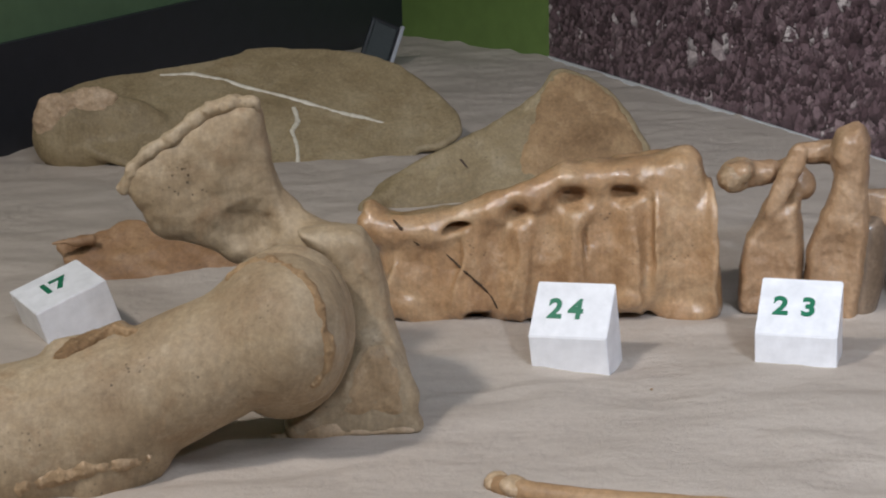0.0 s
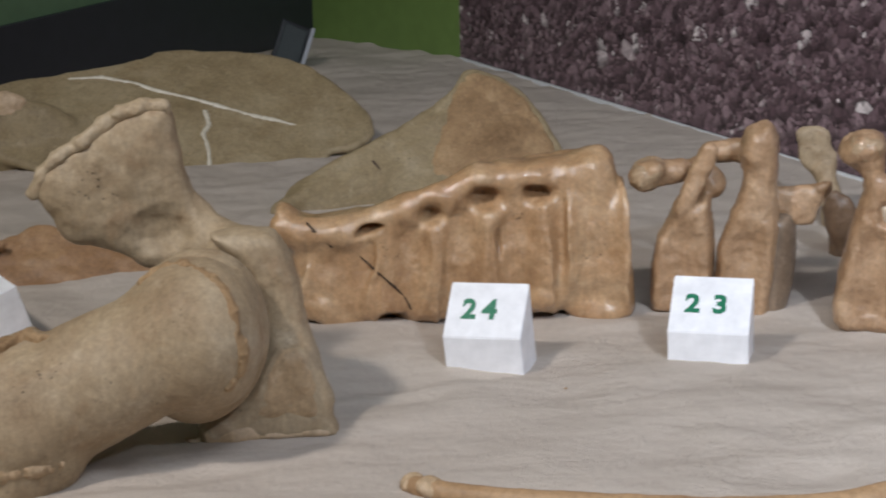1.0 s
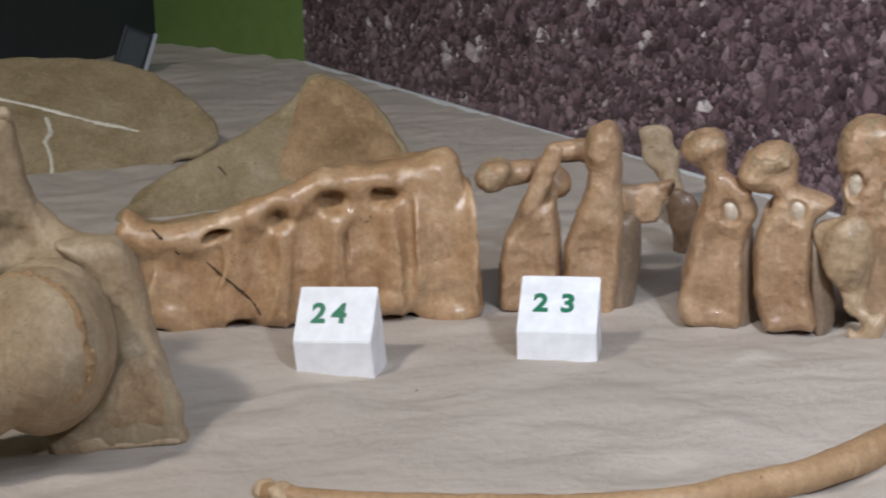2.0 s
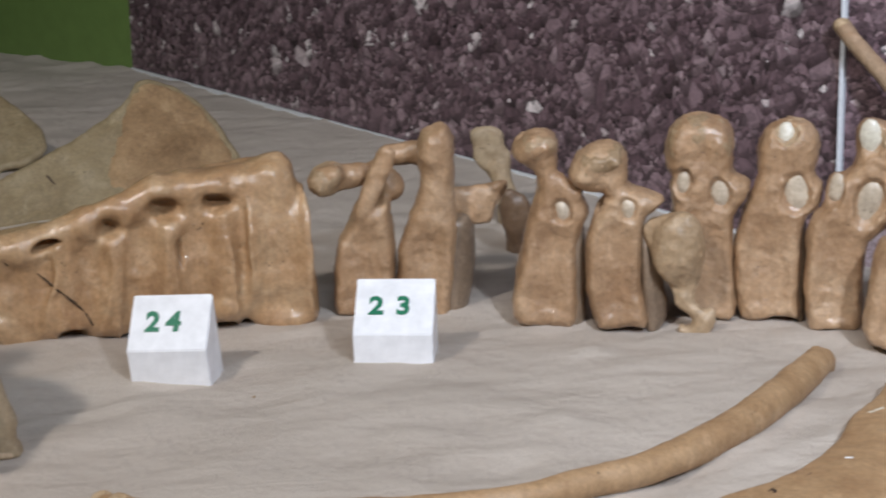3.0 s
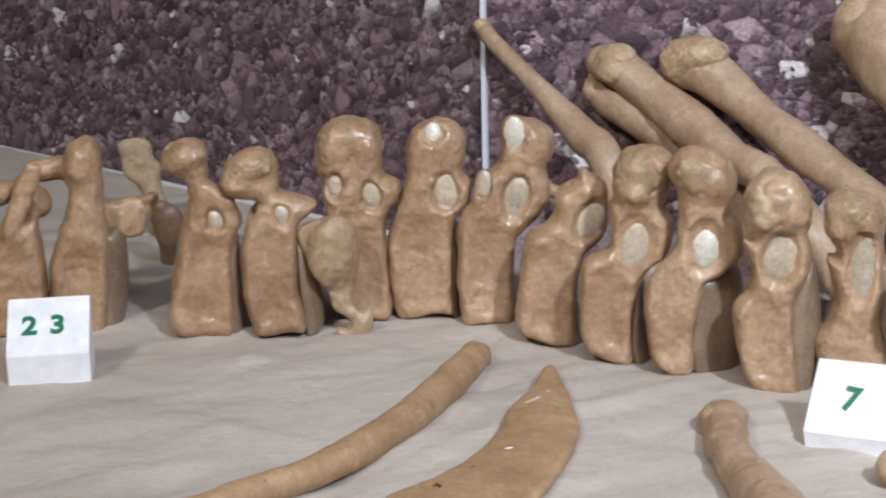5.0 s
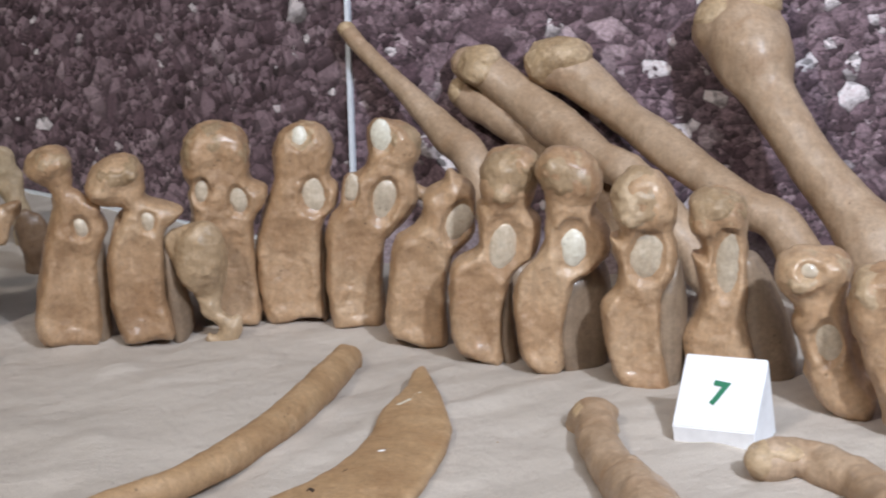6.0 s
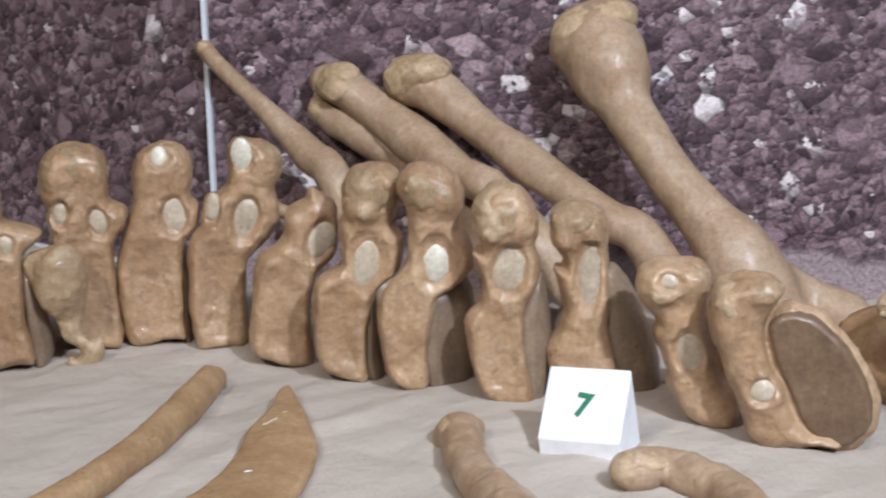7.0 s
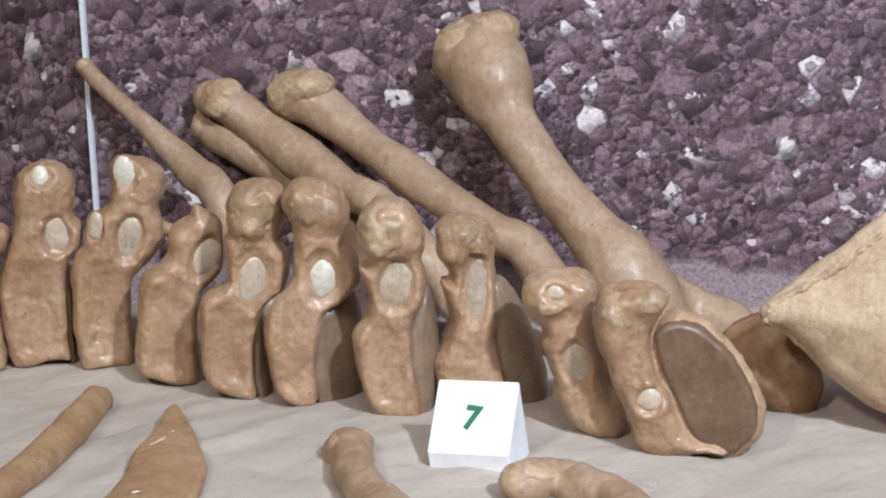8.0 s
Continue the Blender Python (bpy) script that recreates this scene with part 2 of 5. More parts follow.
def lattice_noise(p, size, seed):
    """Smooth noise from -1 to 1 at the points p (n x 3), with bumps of the given size."""
    rng = np.random.RandomState(seed)
    table = rng.uniform(-1, 1, 4096).astype(np.float32)
    q = p / size + 57.3
    i = np.floor(q).astype(np.int64)
    f = (q - i).astype(np.float32)
    f = f * f * (3 - 2 * f)
    out = np.zeros(len(p), np.float32)
    for dx in (0, 1):
        for dy in (0, 1):
            for dz in (0, 1):
                h = ((i[:, 0] + dx) * 73856093 ^ (i[:, 1] + dy) * 19349663 ^ (i[:, 2] + dz) * 83492791) & 4095
                w = (f[:, 0] if dx else 1 - f[:, 0]) * (f[:, 1] if dy else 1 - f[:, 1]) * (f[:, 2] if dz else 1 - f[:, 2])
                out += table[h] * w
    return out


class Clay:
    """A bone modelled from rounded lumps that melt into one another, in centimetres: x to the right, y away, z up.
    Lumps are balls, tapered rods, drums (the bodies of vertebrae) and slabs (blades); carve takes away."""

    def __init__(self, cell=0.3, melt=0.8, rough=0.05, size=1.6, seed=1, warp=0.0):
        self.cell, self.melt, self.rough, self.size, self.seed, self.warp = cell, melt, rough, size, seed, warp
        self.lumps, self.lo, self.hi = [], np.full(3, 1e9), np.full(3, -1e9)

    def grow(self, c, r):
        self.lo, self.hi = np.minimum(self.lo, np.array(c) - r), np.maximum(self.hi, np.array(c) + r)

    def put(self, field, melt, carve):
        self.lumps.append((field, self.melt if melt is None else melt, carve))
        return self

    def ball(self, c, r, turn=(0, 0, 0), melt=None, carve=False):
        m = np.array(Euler([radians(a) for a in turn]).to_matrix())
        c, r = np.array(c, float), np.array(r, float)
        if not carve:
            self.grow(c, r.max())

        def field(p):
            q = ((p - c) @ m) / r
            k = np.linalg.norm(q, axis=1)
            return k * (k - 1) / np.maximum(np.linalg.norm(q / r, axis=1), 1e-6)

        return self.put(field, melt, carve)

    def rod(self, a, ra, b, rb, flat=1.0, melt=None, carve=False):
        """A rod from a to b whose radius goes from ra to rb; flat below 1 thins it along y."""
        a, b = np.array(a, float), np.array(b, float)
        if not carve:
            self.grow(a, ra), self.grow(b, rb)

        def field(p):
            d = b - a
            u = np.clip(((p - a) @ d) / (d @ d), 0, 1)
            e = p - a - u[:, None] * d
            e[:, 1] /= flat
            return (np.linalg.norm(e, axis=1) - (ra + (rb - ra) * u)) * min(1, flat * 1.2)

        return self.put(field, melt, carve)

    def drum(self, c, length, wide, high, yaw=0, lean=0, waist=0.12, square=2.6, taper=0.12, melt=None):
        """The body of a vertebra: its axis lies along x turned by yaw, its ends flare, its top is narrower by taper; lean tips it in the x-z plane."""
        m = np.array(Euler((0, radians(lean), radians(yaw)), "XYZ").to_matrix())
        c = np.array(c, float)
        self.grow(c, max(length, wide, high) * 1.15)

        def field(p):
            q = (p - c) @ m
            reach = length * (1 - taper * np.clip(q[:, 2] / high, -1, 1))
            s = np.abs(q[:, 0]) / reach
            k = (np.abs(q[:, 1] / wide) ** square + np.abs(q[:, 2] / high) ** square) ** (1 / square)
            side = (k - (1 - waist * (1 - np.clip(s, 0, 1) ** 2))) * min(wide, high)
            end = np.abs(q[:, 0]) - reach + 0.08 * length * (1 - np.clip(k, 0, 1) ** 2)
            h = np.clip(0.5 + 0.5 * (side - end) / 0.7, 0, 1)
            return side * h + end * (1 - h) + 0.7 * h * (1 - h)

        return self.put(field, melt, False)

    def limb(self, *knots, flat=1.0, melt=0.3):
        """A smooth tapering shaft through knots (x, y, z, radius)."""
        k = np.array(knots, float)
        k = np.vstack([2 * k[0] - k[1], k, 2 * k[-1] - k[-2]])
        line = []
        for a, b, c, d in zip(k, k[1:], k[2:], k[3:]):
            for u in (0, 0.25, 0.5, 0.75):
                line.append(0.5 * (2 * b + (c - a) * u + (2 * a - 5 * b + 4 * c - d) * u * u + (3 * b - a - 3 * c + d) * u ** 3))
        line = np.array(line + [k[-2]])
        for q in line:
            self.grow(q[:3], max(q[3], 0.1))

        def field(p):
            best = np.full(len(p), 50.0)
            for a, b in zip(line, line[1:]):
                r = max(a[3], b[3]) + 1.5
                lo, hi = np.minimum(a, b)[:3] - r, np.maximum(a, b)[:3] + r
                near = np.flatnonzero(((p > lo) & (p < hi)).all(1))
                q, d = p[near], (b - a)[:3]
                u = np.clip(((q - a[:3]) @ d) / (d @ d + 1e-9), 0, 1)
                e = q - a[:3] - u[:, None] * d
                e[:, 1] /= flat
                best[near] = np.minimum(best[near], np.linalg.norm(e, axis=1) - (a[3] + (b[3] - a[3]) * u))
            return best

        return self.put(field, melt, False)

    def slab(self, outline, y, lean, thick, bulge=0.0, z=0.0, melt=None):
        """A blade with the given outline (x, distance up the blade), standing at y, z and leaning back by lean degrees."""
        o = np.array(outline, float)
        after = np.roll(o, -1, 0)
        o = np.stack([0.8 * o + 0.2 * after, 0.2 * o + 0.8 * after], 1).reshape(-1, 2)  # corners cut off
        n = radians(lean)
        up = np.array((0, math.sin(n), math.cos(n)))
        out = np.array((0, math.cos(n), -math.sin(n)))
        base = np.array((0, y, z))
        for x, s in o:
            self.grow(base + np.array((x, 0, 0)) + up * s, thick + bulge)
        mid = o.mean(0)
        reach = np.abs(o - mid).max()

        def field(p):
            q = p - base
            x, s, d = q[:, 0], q @ up, q @ out
            best, inside = np.full(len(p), 1e9), np.zeros(len(p), bool)
            for (x0, s0), (x1, s1) in zip(o, np.roll(o, -1, 0)):
                ex, es = x1 - x0, s1 - s0
                u = np.clip(((x - x0) * ex + (s - s0) * es) / (ex * ex + es * es + 1e-9), 0, 1)
                best = np.minimum(best, (x - x0 - u * ex) ** 2 + (s - s0 - u * es) ** 2)
                if abs(es) > 1e-9:
                    inside ^= ((s0 > s) != (s1 > s)) & (x < x0 + (s - s0) * ex / es)
            flat = np.sqrt(best) * np.where(inside, -1, 1)
            t = thick + bulge * np.clip(-flat / (0.4 * reach), 0, 1)
            gx, gd = np.maximum(flat + thick, 0), np.maximum(np.abs(d) - t + thick, 0)
            return np.sqrt(gx * gx + gd * gd) - thick + np.minimum(np.maximum(flat + thick, np.abs(d) - t + thick), 0)

        return self.put(field, melt, False)

    def profile(self, outline, y, edge, dome, shoulder=1.5, slant=0.0, melt=None):
        """A body with the given side profile (x, z), edges rounded by edge, its two faces domed by dome over the shoulder's width;
        slant swings it back towards the right."""
        o = np.array(outline, float)
        after = np.roll(o, -1, 0)
        o = np.stack([0.8 * o + 0.2 * after, 0.2 * o + 0.8 * after], 1).reshape(-1, 2)
        first = o[:, 0].min()
        for x, z in o:
            self.grow((x, y + slant * (x - first), z), edge + dome)

        def field(p):
            x, s, d = p[:, 0], p[:, 2], p[:, 1] - y - slant * (p[:, 0] - first)
            best, inside = np.full(len(p), 1e9), np.zeros(len(p), bool)
            for (x0, s0), (x1, s1) in zip(o, np.roll(o, -1, 0)):
                ex, es = x1 - x0, s1 - s0
                u = np.clip(((x - x0) * ex + (s - s0) * es) / (ex * ex + es * es + 1e-9), 0, 1)
                best = np.minimum(best, (x - x0 - u * ex) ** 2 + (s - s0 - u * es) ** 2)
                if abs(es) > 1e-9:
                    inside ^= ((s0 > s) != (s1 > s)) & (x < x0 + (s - s0) * ex / es)
            flat = np.sqrt(best) * np.where(inside, -1, 1)
            w = np.clip(-flat / shoulder, 0, 1)
            t = edge + dome * np.sqrt(1 - (1 - w) ** 2)
            gx, gd = np.maximum(flat + edge, 0), np.maximum(np.abs(d) - t + edge, 0)
            return np.sqrt(gx * gx + gd * gd) - edge + np.minimum(np.maximum(flat + edge, np.abs(d) - t + edge), 0)

        return self.put(field, melt, False)

    def shape(self, p):
        """How far the points p lie outside the clay."""
        d = np.full(len(p), 1e3, np.float32)
        for field, k, carve in self.lumps:
            e = field(p).astype(np.float32)
            if carve:
                h = np.clip(0.5 - 0.5 * (d + e) / k, 0, 1)
                d = d * (1 - h) - e * h + k * h * (1 - h)
            else:
                h = np.clip(0.5 + 0.5 * (d - e) / k, 0, 1)
                d = d * (1 - h) + e * h - k * h * (1 - h)
        return d

    def mesh(self):
        """The surface of the clay as vertices (metres) and quads: first roughly where it lies, then finely there."""
        pad = self.cell * 3 + self.rough * 2 + self.warp
        lo, hi = self.lo - pad, self.hi + pad
        n = np.ceil((hi - lo) / self.cell).astype(int) + 1
        step = 3
        m = (n + step - 1) // step
        ax = [lo[i] + self.cell * (step * np.arange(m[i]) + 1) for i in range(3)]
        g = np.stack(np.meshgrid(*ax, indexing="ij"), -1).reshape(-1, 3)
        d = self.shape(g).reshape(m)
        for i in range(3):
            d = np.repeat(d, step, i)
        d = d[:n[0], :n[1], :n[2]].ravel().copy()
        near = np.flatnonzero(np.abs(d) < self.cell * step * 2.0 + self.warp + self.rough * 2)
        q = np.stack(np.unravel_index(near, n), 1) * self.cell + lo
        w = q
        if self.warp:
            w = q + self.warp * np.stack([lattice_noise(q, 2.3, self.seed + 31 + i) + 0.4 * lattice_noise(q, 0.9, self.seed + 41 + i) for i in range(3)], 1)
        e = self.shape(w)
        if self.rough:
            crease = np.abs(lattice_noise(q, self.size * 0.7, self.seed + 13)) + 0.5 * np.abs(lattice_noise(q, self.size * 0.3, self.seed + 17))
            e += self.rough * (lattice_noise(q, self.size, self.seed) + 0.6 * lattice_noise(q, self.size * 0.42, self.seed + 7) + 0.35 * lattice_noise(q, self.size * 0.2, self.seed + 9) - 0.5 * crease + 0.25)
        d[near] = e
        v = d.reshape(n)
        neg = v < 0
        total, count = np.zeros((*(n - 1), 3)), np.zeros(n - 1)
        corner = [np.array(c) for c in ((0, 0, 0), (1, 0, 0), (0, 1, 0), (1, 1, 0), (0, 0, 1), (1, 0, 1), (0, 1, 1), (1, 1, 1))]

        def at(a, c):
            return a[c[0]:a.shape[0] - 1 + c[0], c[1]:a.shape[1] - 1 + c[1], c[2]:a.shape[2] - 1 + c[2]]

        for i, a in enumerate(corner):
            for b in corner[i + 1:]:
                if np.abs(a - b).sum() != 1:
                    continue
                va, vb = at(v, a), at(v, b)
                hit = (va < 0) != (vb < 0)
                u = np.where(hit, va / np.where(hit, va - vb, 1), 0)
                total += np.where(hit[..., None], a + u[..., None] * (b - a), 0)
                count += hit
        used = count > 0
        index = np.full(n - 1, -1)
        index[used] = np.arange(used.sum())
        verts = (np.argwhere(used) + total[used] / count[used][:, None]) * self.cell + lo
        faces = []
        for k in range(3):
            i, j = (k + 1) % 3, (k + 2) % 3
            step = np.eye(3, dtype=int)
            a = v[tuple(slice(0, -1) if m == k else slice(None) for m in range(3))] < 0
            b = v[tuple(slice(1, None) if m == k else slice(None) for m in range(3))] < 0
            e = np.argwhere(a != b)
            e = e[(e[:, i] > 0) & (e[:, j] > 0) & (e[:, i] < n[i] - 1) & (e[:, j] < n[j] - 1)]
            quad = np.stack([index[tuple((e - o).T)] for o in (step[i] + step[j], step[j], 0 * step[i], step[i])], 1)
            flip = ~a[tuple(e.T)]
            quad[flip] = quad[flip][:, ::-1]
            faces.append(quad)
        faces = np.concatenate(faces)
        faces = faces[(faces >= 0).all(1)]
        # crumbs that broke away from the bone are left out
        mark = np.arange(len(verts))
        while True:
            low = mark[faces].min(1)
            nxt = mark.copy()
            for c in range(4):
                np.minimum.at(nxt, faces[:, c], low)
            nxt = nxt[nxt]
            if (nxt == mark).all():
                break
            mark = nxt
        size = np.bincount(mark, minlength=len(verts))
        faces = faces[size[mark[faces[:, 0]]] > 0.1 * len(verts)]
        keep, back = np.unique(faces, return_inverse=True)
        return verts[keep] * 0.01, back.reshape(faces.shape)

    def build(self, name, mat, place, yaw, label, category, group=""):
        verts, faces = self.mesh()
        ob = link_mesh(name, verts.tolist(), faces.tolist(), mat)
        ob.matrix_world = pose(*place, 0, 0, yaw)
        return tagged(ob, label, category, group)

    def piece(self, name, mat, parent, label=""):
        verts, faces = self.mesh()
        return link_mesh(name, verts.tolist(), faces.tolist(), mat, parent, label)


# ---- the sand bed and the walls round it ----
# plan of the display corner: side wall, short back wall, two boards of the photo print with a joint between them
SIDE, BACK, CORNER, JOINT, END = (-1.50, 0.72), (-0.074, 3.558), (0.189, 3.218), (0.8045, 1.750), (2.05, 0.53)


def sand_height(x, y):
    p = np.stack([x, y, np.zeros_like(x)], 1)
    wx = x + 0.05 * lattice_noise(p, 0.16, 21)
    wy = y + 0.03 * lattice_noise(p, 0.13, 22)
    c, s = math.cos(0.12), math.sin(0.12)
    q = np.stack([(wx * c + wy * s) * 0.36, -wx * s + wy * c, np.zeros_like(x)], 1)
    ridge = 1 - np.abs(lattice_noise(q, 0.045, 3)) * 2.2
    h = 0.0025 * np.clip(ridge, -0.5, 1) + 0.0019 * lattice_noise(q, 0.02, 4) + 0.0045 * lattice_noise(p, 0.22, 5) + 0.0030 * lattice_noise(p, 0.05, 6) + 0.0010 * lattice_noise(p, 0.016, 7) - 0.001
    # a few dimples and small heaps
    for cx, cy, r, d in ((0.165, 1.47, 0.035, -0.004), (0.40, 1.36, 0.018, 0.006), (0.47, 1.52, 0.02, 0.005), (0.30, 1.46, 0.05, 0.003), (0.62, 1.36, 0.03, -0.004), (0.80, 1.25, 0.04, 0.004)):
        h += d * np.exp(-((x - cx) ** 2 + (y - cy) ** 2) / (r * r))
    return h


def sand_bed():
    xs, ys = np.arange(-1.5, 2.05, 0.0085), np.arange(0.80, 3.62, 0.0085)
    gx, gy = np.meshgrid(xs, ys, indexing="ij")
    x, y = gx.ravel(), gy.ravel()
    z = sand_height(x, y)
    i = np.arange(len(x)).reshape(gx.shape)
    f = np.stack([i[:-1, :-1], i[1:, :-1], i[1:, 1:], i[:-1, 1:]], -1).reshape(-1, 4)
    mx, my = x[f].mean(1), y[f].mean(1)

    def inside(a, b, margin=0.03):
        dx, dy = b[0] - a[0], b[1] - a[1]
        return ((mx - a[0]) * dy - (my - a[1]) * dx) / math.hypot(dx, dy) > -margin

    keep = inside(SIDE, BACK) & inside(BACK, CORNER) & (inside(CORNER, JOINT) | inside(JOINT, END))
    ob = link_mesh("ground", np.stack([x, y, z], 1).tolist(), f[keep].tolist(), SAND)
    return tagged(ob, "pale grey-beige fine sand raked in soft ripples", "sand", kind="structure")


sand_bed()


def wall(name, a, b, z0, z1, mat, label, category, thick=0.04, gap=0.0):
    """An upright board from a to b in the plan, its face on that line (or gap in front of it), with UVs in metres."""
    dx, dy = b[0] - a[0], b[1] - a[1]
    length = math.hypot(dx, dy)
    bm = box_bm(0, length, -gap, thick, z0, z1)
    uv = bm.loops.layers.uv.new("UVMap")
    for f in bm.faces:
        for lp in f.loops:
            lp[uv].uv = (lp.vert.co.x + a[0], lp.vert.co.z + 0.5)
    ob = part(name, bm, mat)
    ob.matrix_world = pose(a[0], a[1], 0, 0, 0, math.degrees(math.atan2(dy, dx)))
    return tagged(ob, label, category, kind="structure")


wall("wall_side", SIDE, BACK, -0.04, 1.5, TEAL_WALL, "dull green painted wall above a dark skirting panel", "wall")
wall("baseboard", SIDE, BACK, -0.03, 0.148, DARK_PANEL, "dark blue-grey painted skirting panel", "panel", 0.0, 0.012)
wall("wall_back", BACK, CORNER, -0.04, 1.5, GREEN_WALL, "bright olive-green painted wall board in the corner", "wall")
wall("wall_print", CORNER, JOINT, 0.004, 1.5, PRINT_FINE, "flat board with a printed photo of dark purple-brown gravel", "wall panel")
wall("wall_print", JOINT, END, -0.02, 1.5, PRINT_COARSE, "flat board with a printed photo of purple-brown crushed rock", "wall panel")
wall("trim", CORNER, JOINT, -0.02, 0.0035, BOARD_EDGE, "thin white lower edge of the printed board", "trim", 0.03, 0.003)
strip = wall("joint_strip", JOINT, (JOINT[0] + 0.0030, JOINT[1] - 0.0037), -0.01, 1.5, CLEAR_STRIP, "thin white plastic strip covering the joint of two boards", "trim", 0.0, 0.005)

# podium under the sand, and the room behind the camera
podium = part("podium", box_bm(-1.55, 2.1, 0.78, 3.7, -0.85, -0.045, 0.01), PODIUM)
tagged(podium, "dark painted podium carrying the sand bed", "podium", kind="structure")
for name, b in (("floor", (-3, 3.6, -3, 4, -0.95, -0.86)), ("ceiling", (-3, 3.6, -3, 4, 2.3, 2.4)), ("wall_south", (-3, 3.6, -3.1, -3, -0.86, 2.3)), ("wall_west", (-3.1, -3, -3, 4, -0.86, 2.3)), ("wall_east", (3.6, 3.7, -3, 4, -0.86, 2.3)), ("wall_north", (-3, 3.6, 4, 4.1, -0.86, 2.3))):
    tagged(part(name, box_bm(*b), ROOM_PAINT), "plain grey painted exhibition room surface", name.split("_")[0], kind="structure")


# ---- the bones, from the pelvis along the spine to the leaning limb bones ----

# large shoulder blade lying behind the pelvis
b = Clay(cell=0.36, melt=1.5, rough=0.1, size=2, seed=11, warp=0.12)
b.slab([(-25.95, 8.77), (-23.09, 13.6), (-17.89, 15.85), (-8.83, 16.89), (1.14, 18.94), (2.73, 20.32), (11.97, 19.6), (19.64, 18.22), (24.01, 15.03), (28.15, 10.13), (30.43, 6.44), (30.42, 2.94), (27.15, 0.67), (24.14, 0.56), (23.65, -0.58), (20.21, -1.53), (16.96, -4.97), (8.81, -6.34), (-1.24, -3.83), (-8.41, -0.54), (-14.94, -0.14)], 30, 52, 0.55, 0.5, 0)
b.ball((-21.8, 34.75, 3.88), (4.38, 2.2, 4.68), (0, 10, 0), melt=1.5)
b.ball((-15.58, 35.04, 4.21), (6.79, 1.8, 4.53), (0, 0, 0), melt=2)
b.ball((-19.56, 33.95, 0.85), (4.83, 1.8, 2.11), (0, 8, 0), melt=1.5)
b.ball((12.98, 22, -4.16), (3.97, 3, 2.53), melt=2)
b.ball((9.98, 20, -4.64), (2.87, 3, 1.79), melt=1.5)
bone = b.build("shoulder_blade", BLADE, (-0.236, 2.126, 0), 6.3, "large flat olive-tan fossil shoulder blade with white repaired cracks", "fossil bone")
k = Clay(cell=0.14, melt=0.15, rough=0.05, size=0.6, seed=5)
k.rod((-9.2, 41.96, 9.93), 0.23, (-5.05, 41.92, 9.86), 0.39)
k.rod((-5.05, 41.92, 9.86), 0.39, (-0.56, 40.65, 8.96), 0.38)
k.rod((-0.56, 40.65, 8.96), 0.38, (2.4, 39.3, 8.1), 0.31)
k.rod((2.4, 39.3, 8.1), 0.31, (6.84, 37.87, 7.08), 0.3)
k.rod((6.84, 37.87, 7.08), 0.3, (9.78, 36.75, 6.18), 0.45)
k.rod((9.78, 36.75, 6.18), 0.45, (13.42, 35.33, 5.19), 0.3)
k.rod((13.42, 35.33, 5.19), 0.3, (17.1, 34.46, 4.33), 0.38)
k.rod((17.1, 34.46, 4.33), 0.38, (21.47, 33.13, 3.21), 0.23)
k.piece("crack_filler", PLASTER, bone, "white plaster filling of a long crack")
k = Clay(cell=0.14, melt=0.15, rough=0.05, size=0.6, seed=5)
k.rod((8.21, 35.97, 5.65), 0.38, (8.6, 34.2, 4.2), 0.45)
k.rod((8.6, 34.2, 4.2), 0.45, (7.76, 32.93, 3.22), 0.37)
k.rod((7.76, 32.93, 3.22), 0.37, (8.26, 30.75, 1.36), 0.37)
k.rod((8.26, 30.75, 1.36), 0.37, (8.12, 28, -0.89), 0.29)
k.piece("crack_filler", PLASTER, bone, "white plaster filling of a short crack")
k = Clay(cell=0.2, melt=1.0, rough=0.16, size=0.9, seed=8)
k.ball((-23.03, 33.87, 6.45), (2.71, 1.2, 3.31), (0, 20, 0))
k.ball((-19.07, 34.66, 7.54), (4.52, 1.2, 2.41), (0, -10, 0))
k.piece("worn_end", HIP, bone, "pale chalky worn end")

# hip bone: wing, neck and the socket that holds the thigh bone's head
b = Clay(cell=0.24, melt=0.9, rough=0.09, size=1.2, seed=12, warp=0.16)
b.profile([(-17.40, 18.29), (-16.74, 20.12), (-15.23, 21.30), (-13.47, 22.30), (-11.38, 23.69), (-9.99, 24.55), (-8.40, 25.09), (-6.61, 25.12), (-5.77, 24.09), (-5.76, 22.26), (-5.41, 20.17), (-4.71, 17.59), (-3.89, 15.45), (-2.82, 13.76), (-4.98, 11.47), (-8.63, 11.62), (-10.39, 12.87), (-12.17, 13.65), (-13.97, 13.95), (-15.19, 14.61), (-15.74, 16.04), (-16.67, 17.01)], 11, 0.5, 1.3, 3.2)
b.rod((-5.25, 11.5, 15.38), 1.6, (-1.68, 8.5, 12.96), 2.4, melt=2.2)
b.ball((-0.37, 8, 12.11), (3.2, 4.0, 2.6), melt=2)
b.profile([(-3.76, 16.17), (-1.13, 16.38), (1.49, 16.28), (2.53, 14.80), (3.12, 12.50), (3.56, 9.49), (4.28, 6.90), (5.09, 3.59), (5.51, 2.54), (5.30, 1.14), (5.79, -0.30), (5.11, -0.74), (0.88, -0.64), (-3.59, -1.25), (-4.91, -0.90), (-5.27, 0.81), (-4.14, 1.56), (-2.10, 2.64), (-0.70, 4.31), (0.18, 6.61), (0.27, 9.16), (-0.43, 11.72), (-2.10, 14.07)], 4.4, 0.6, 1.5, 1.6)
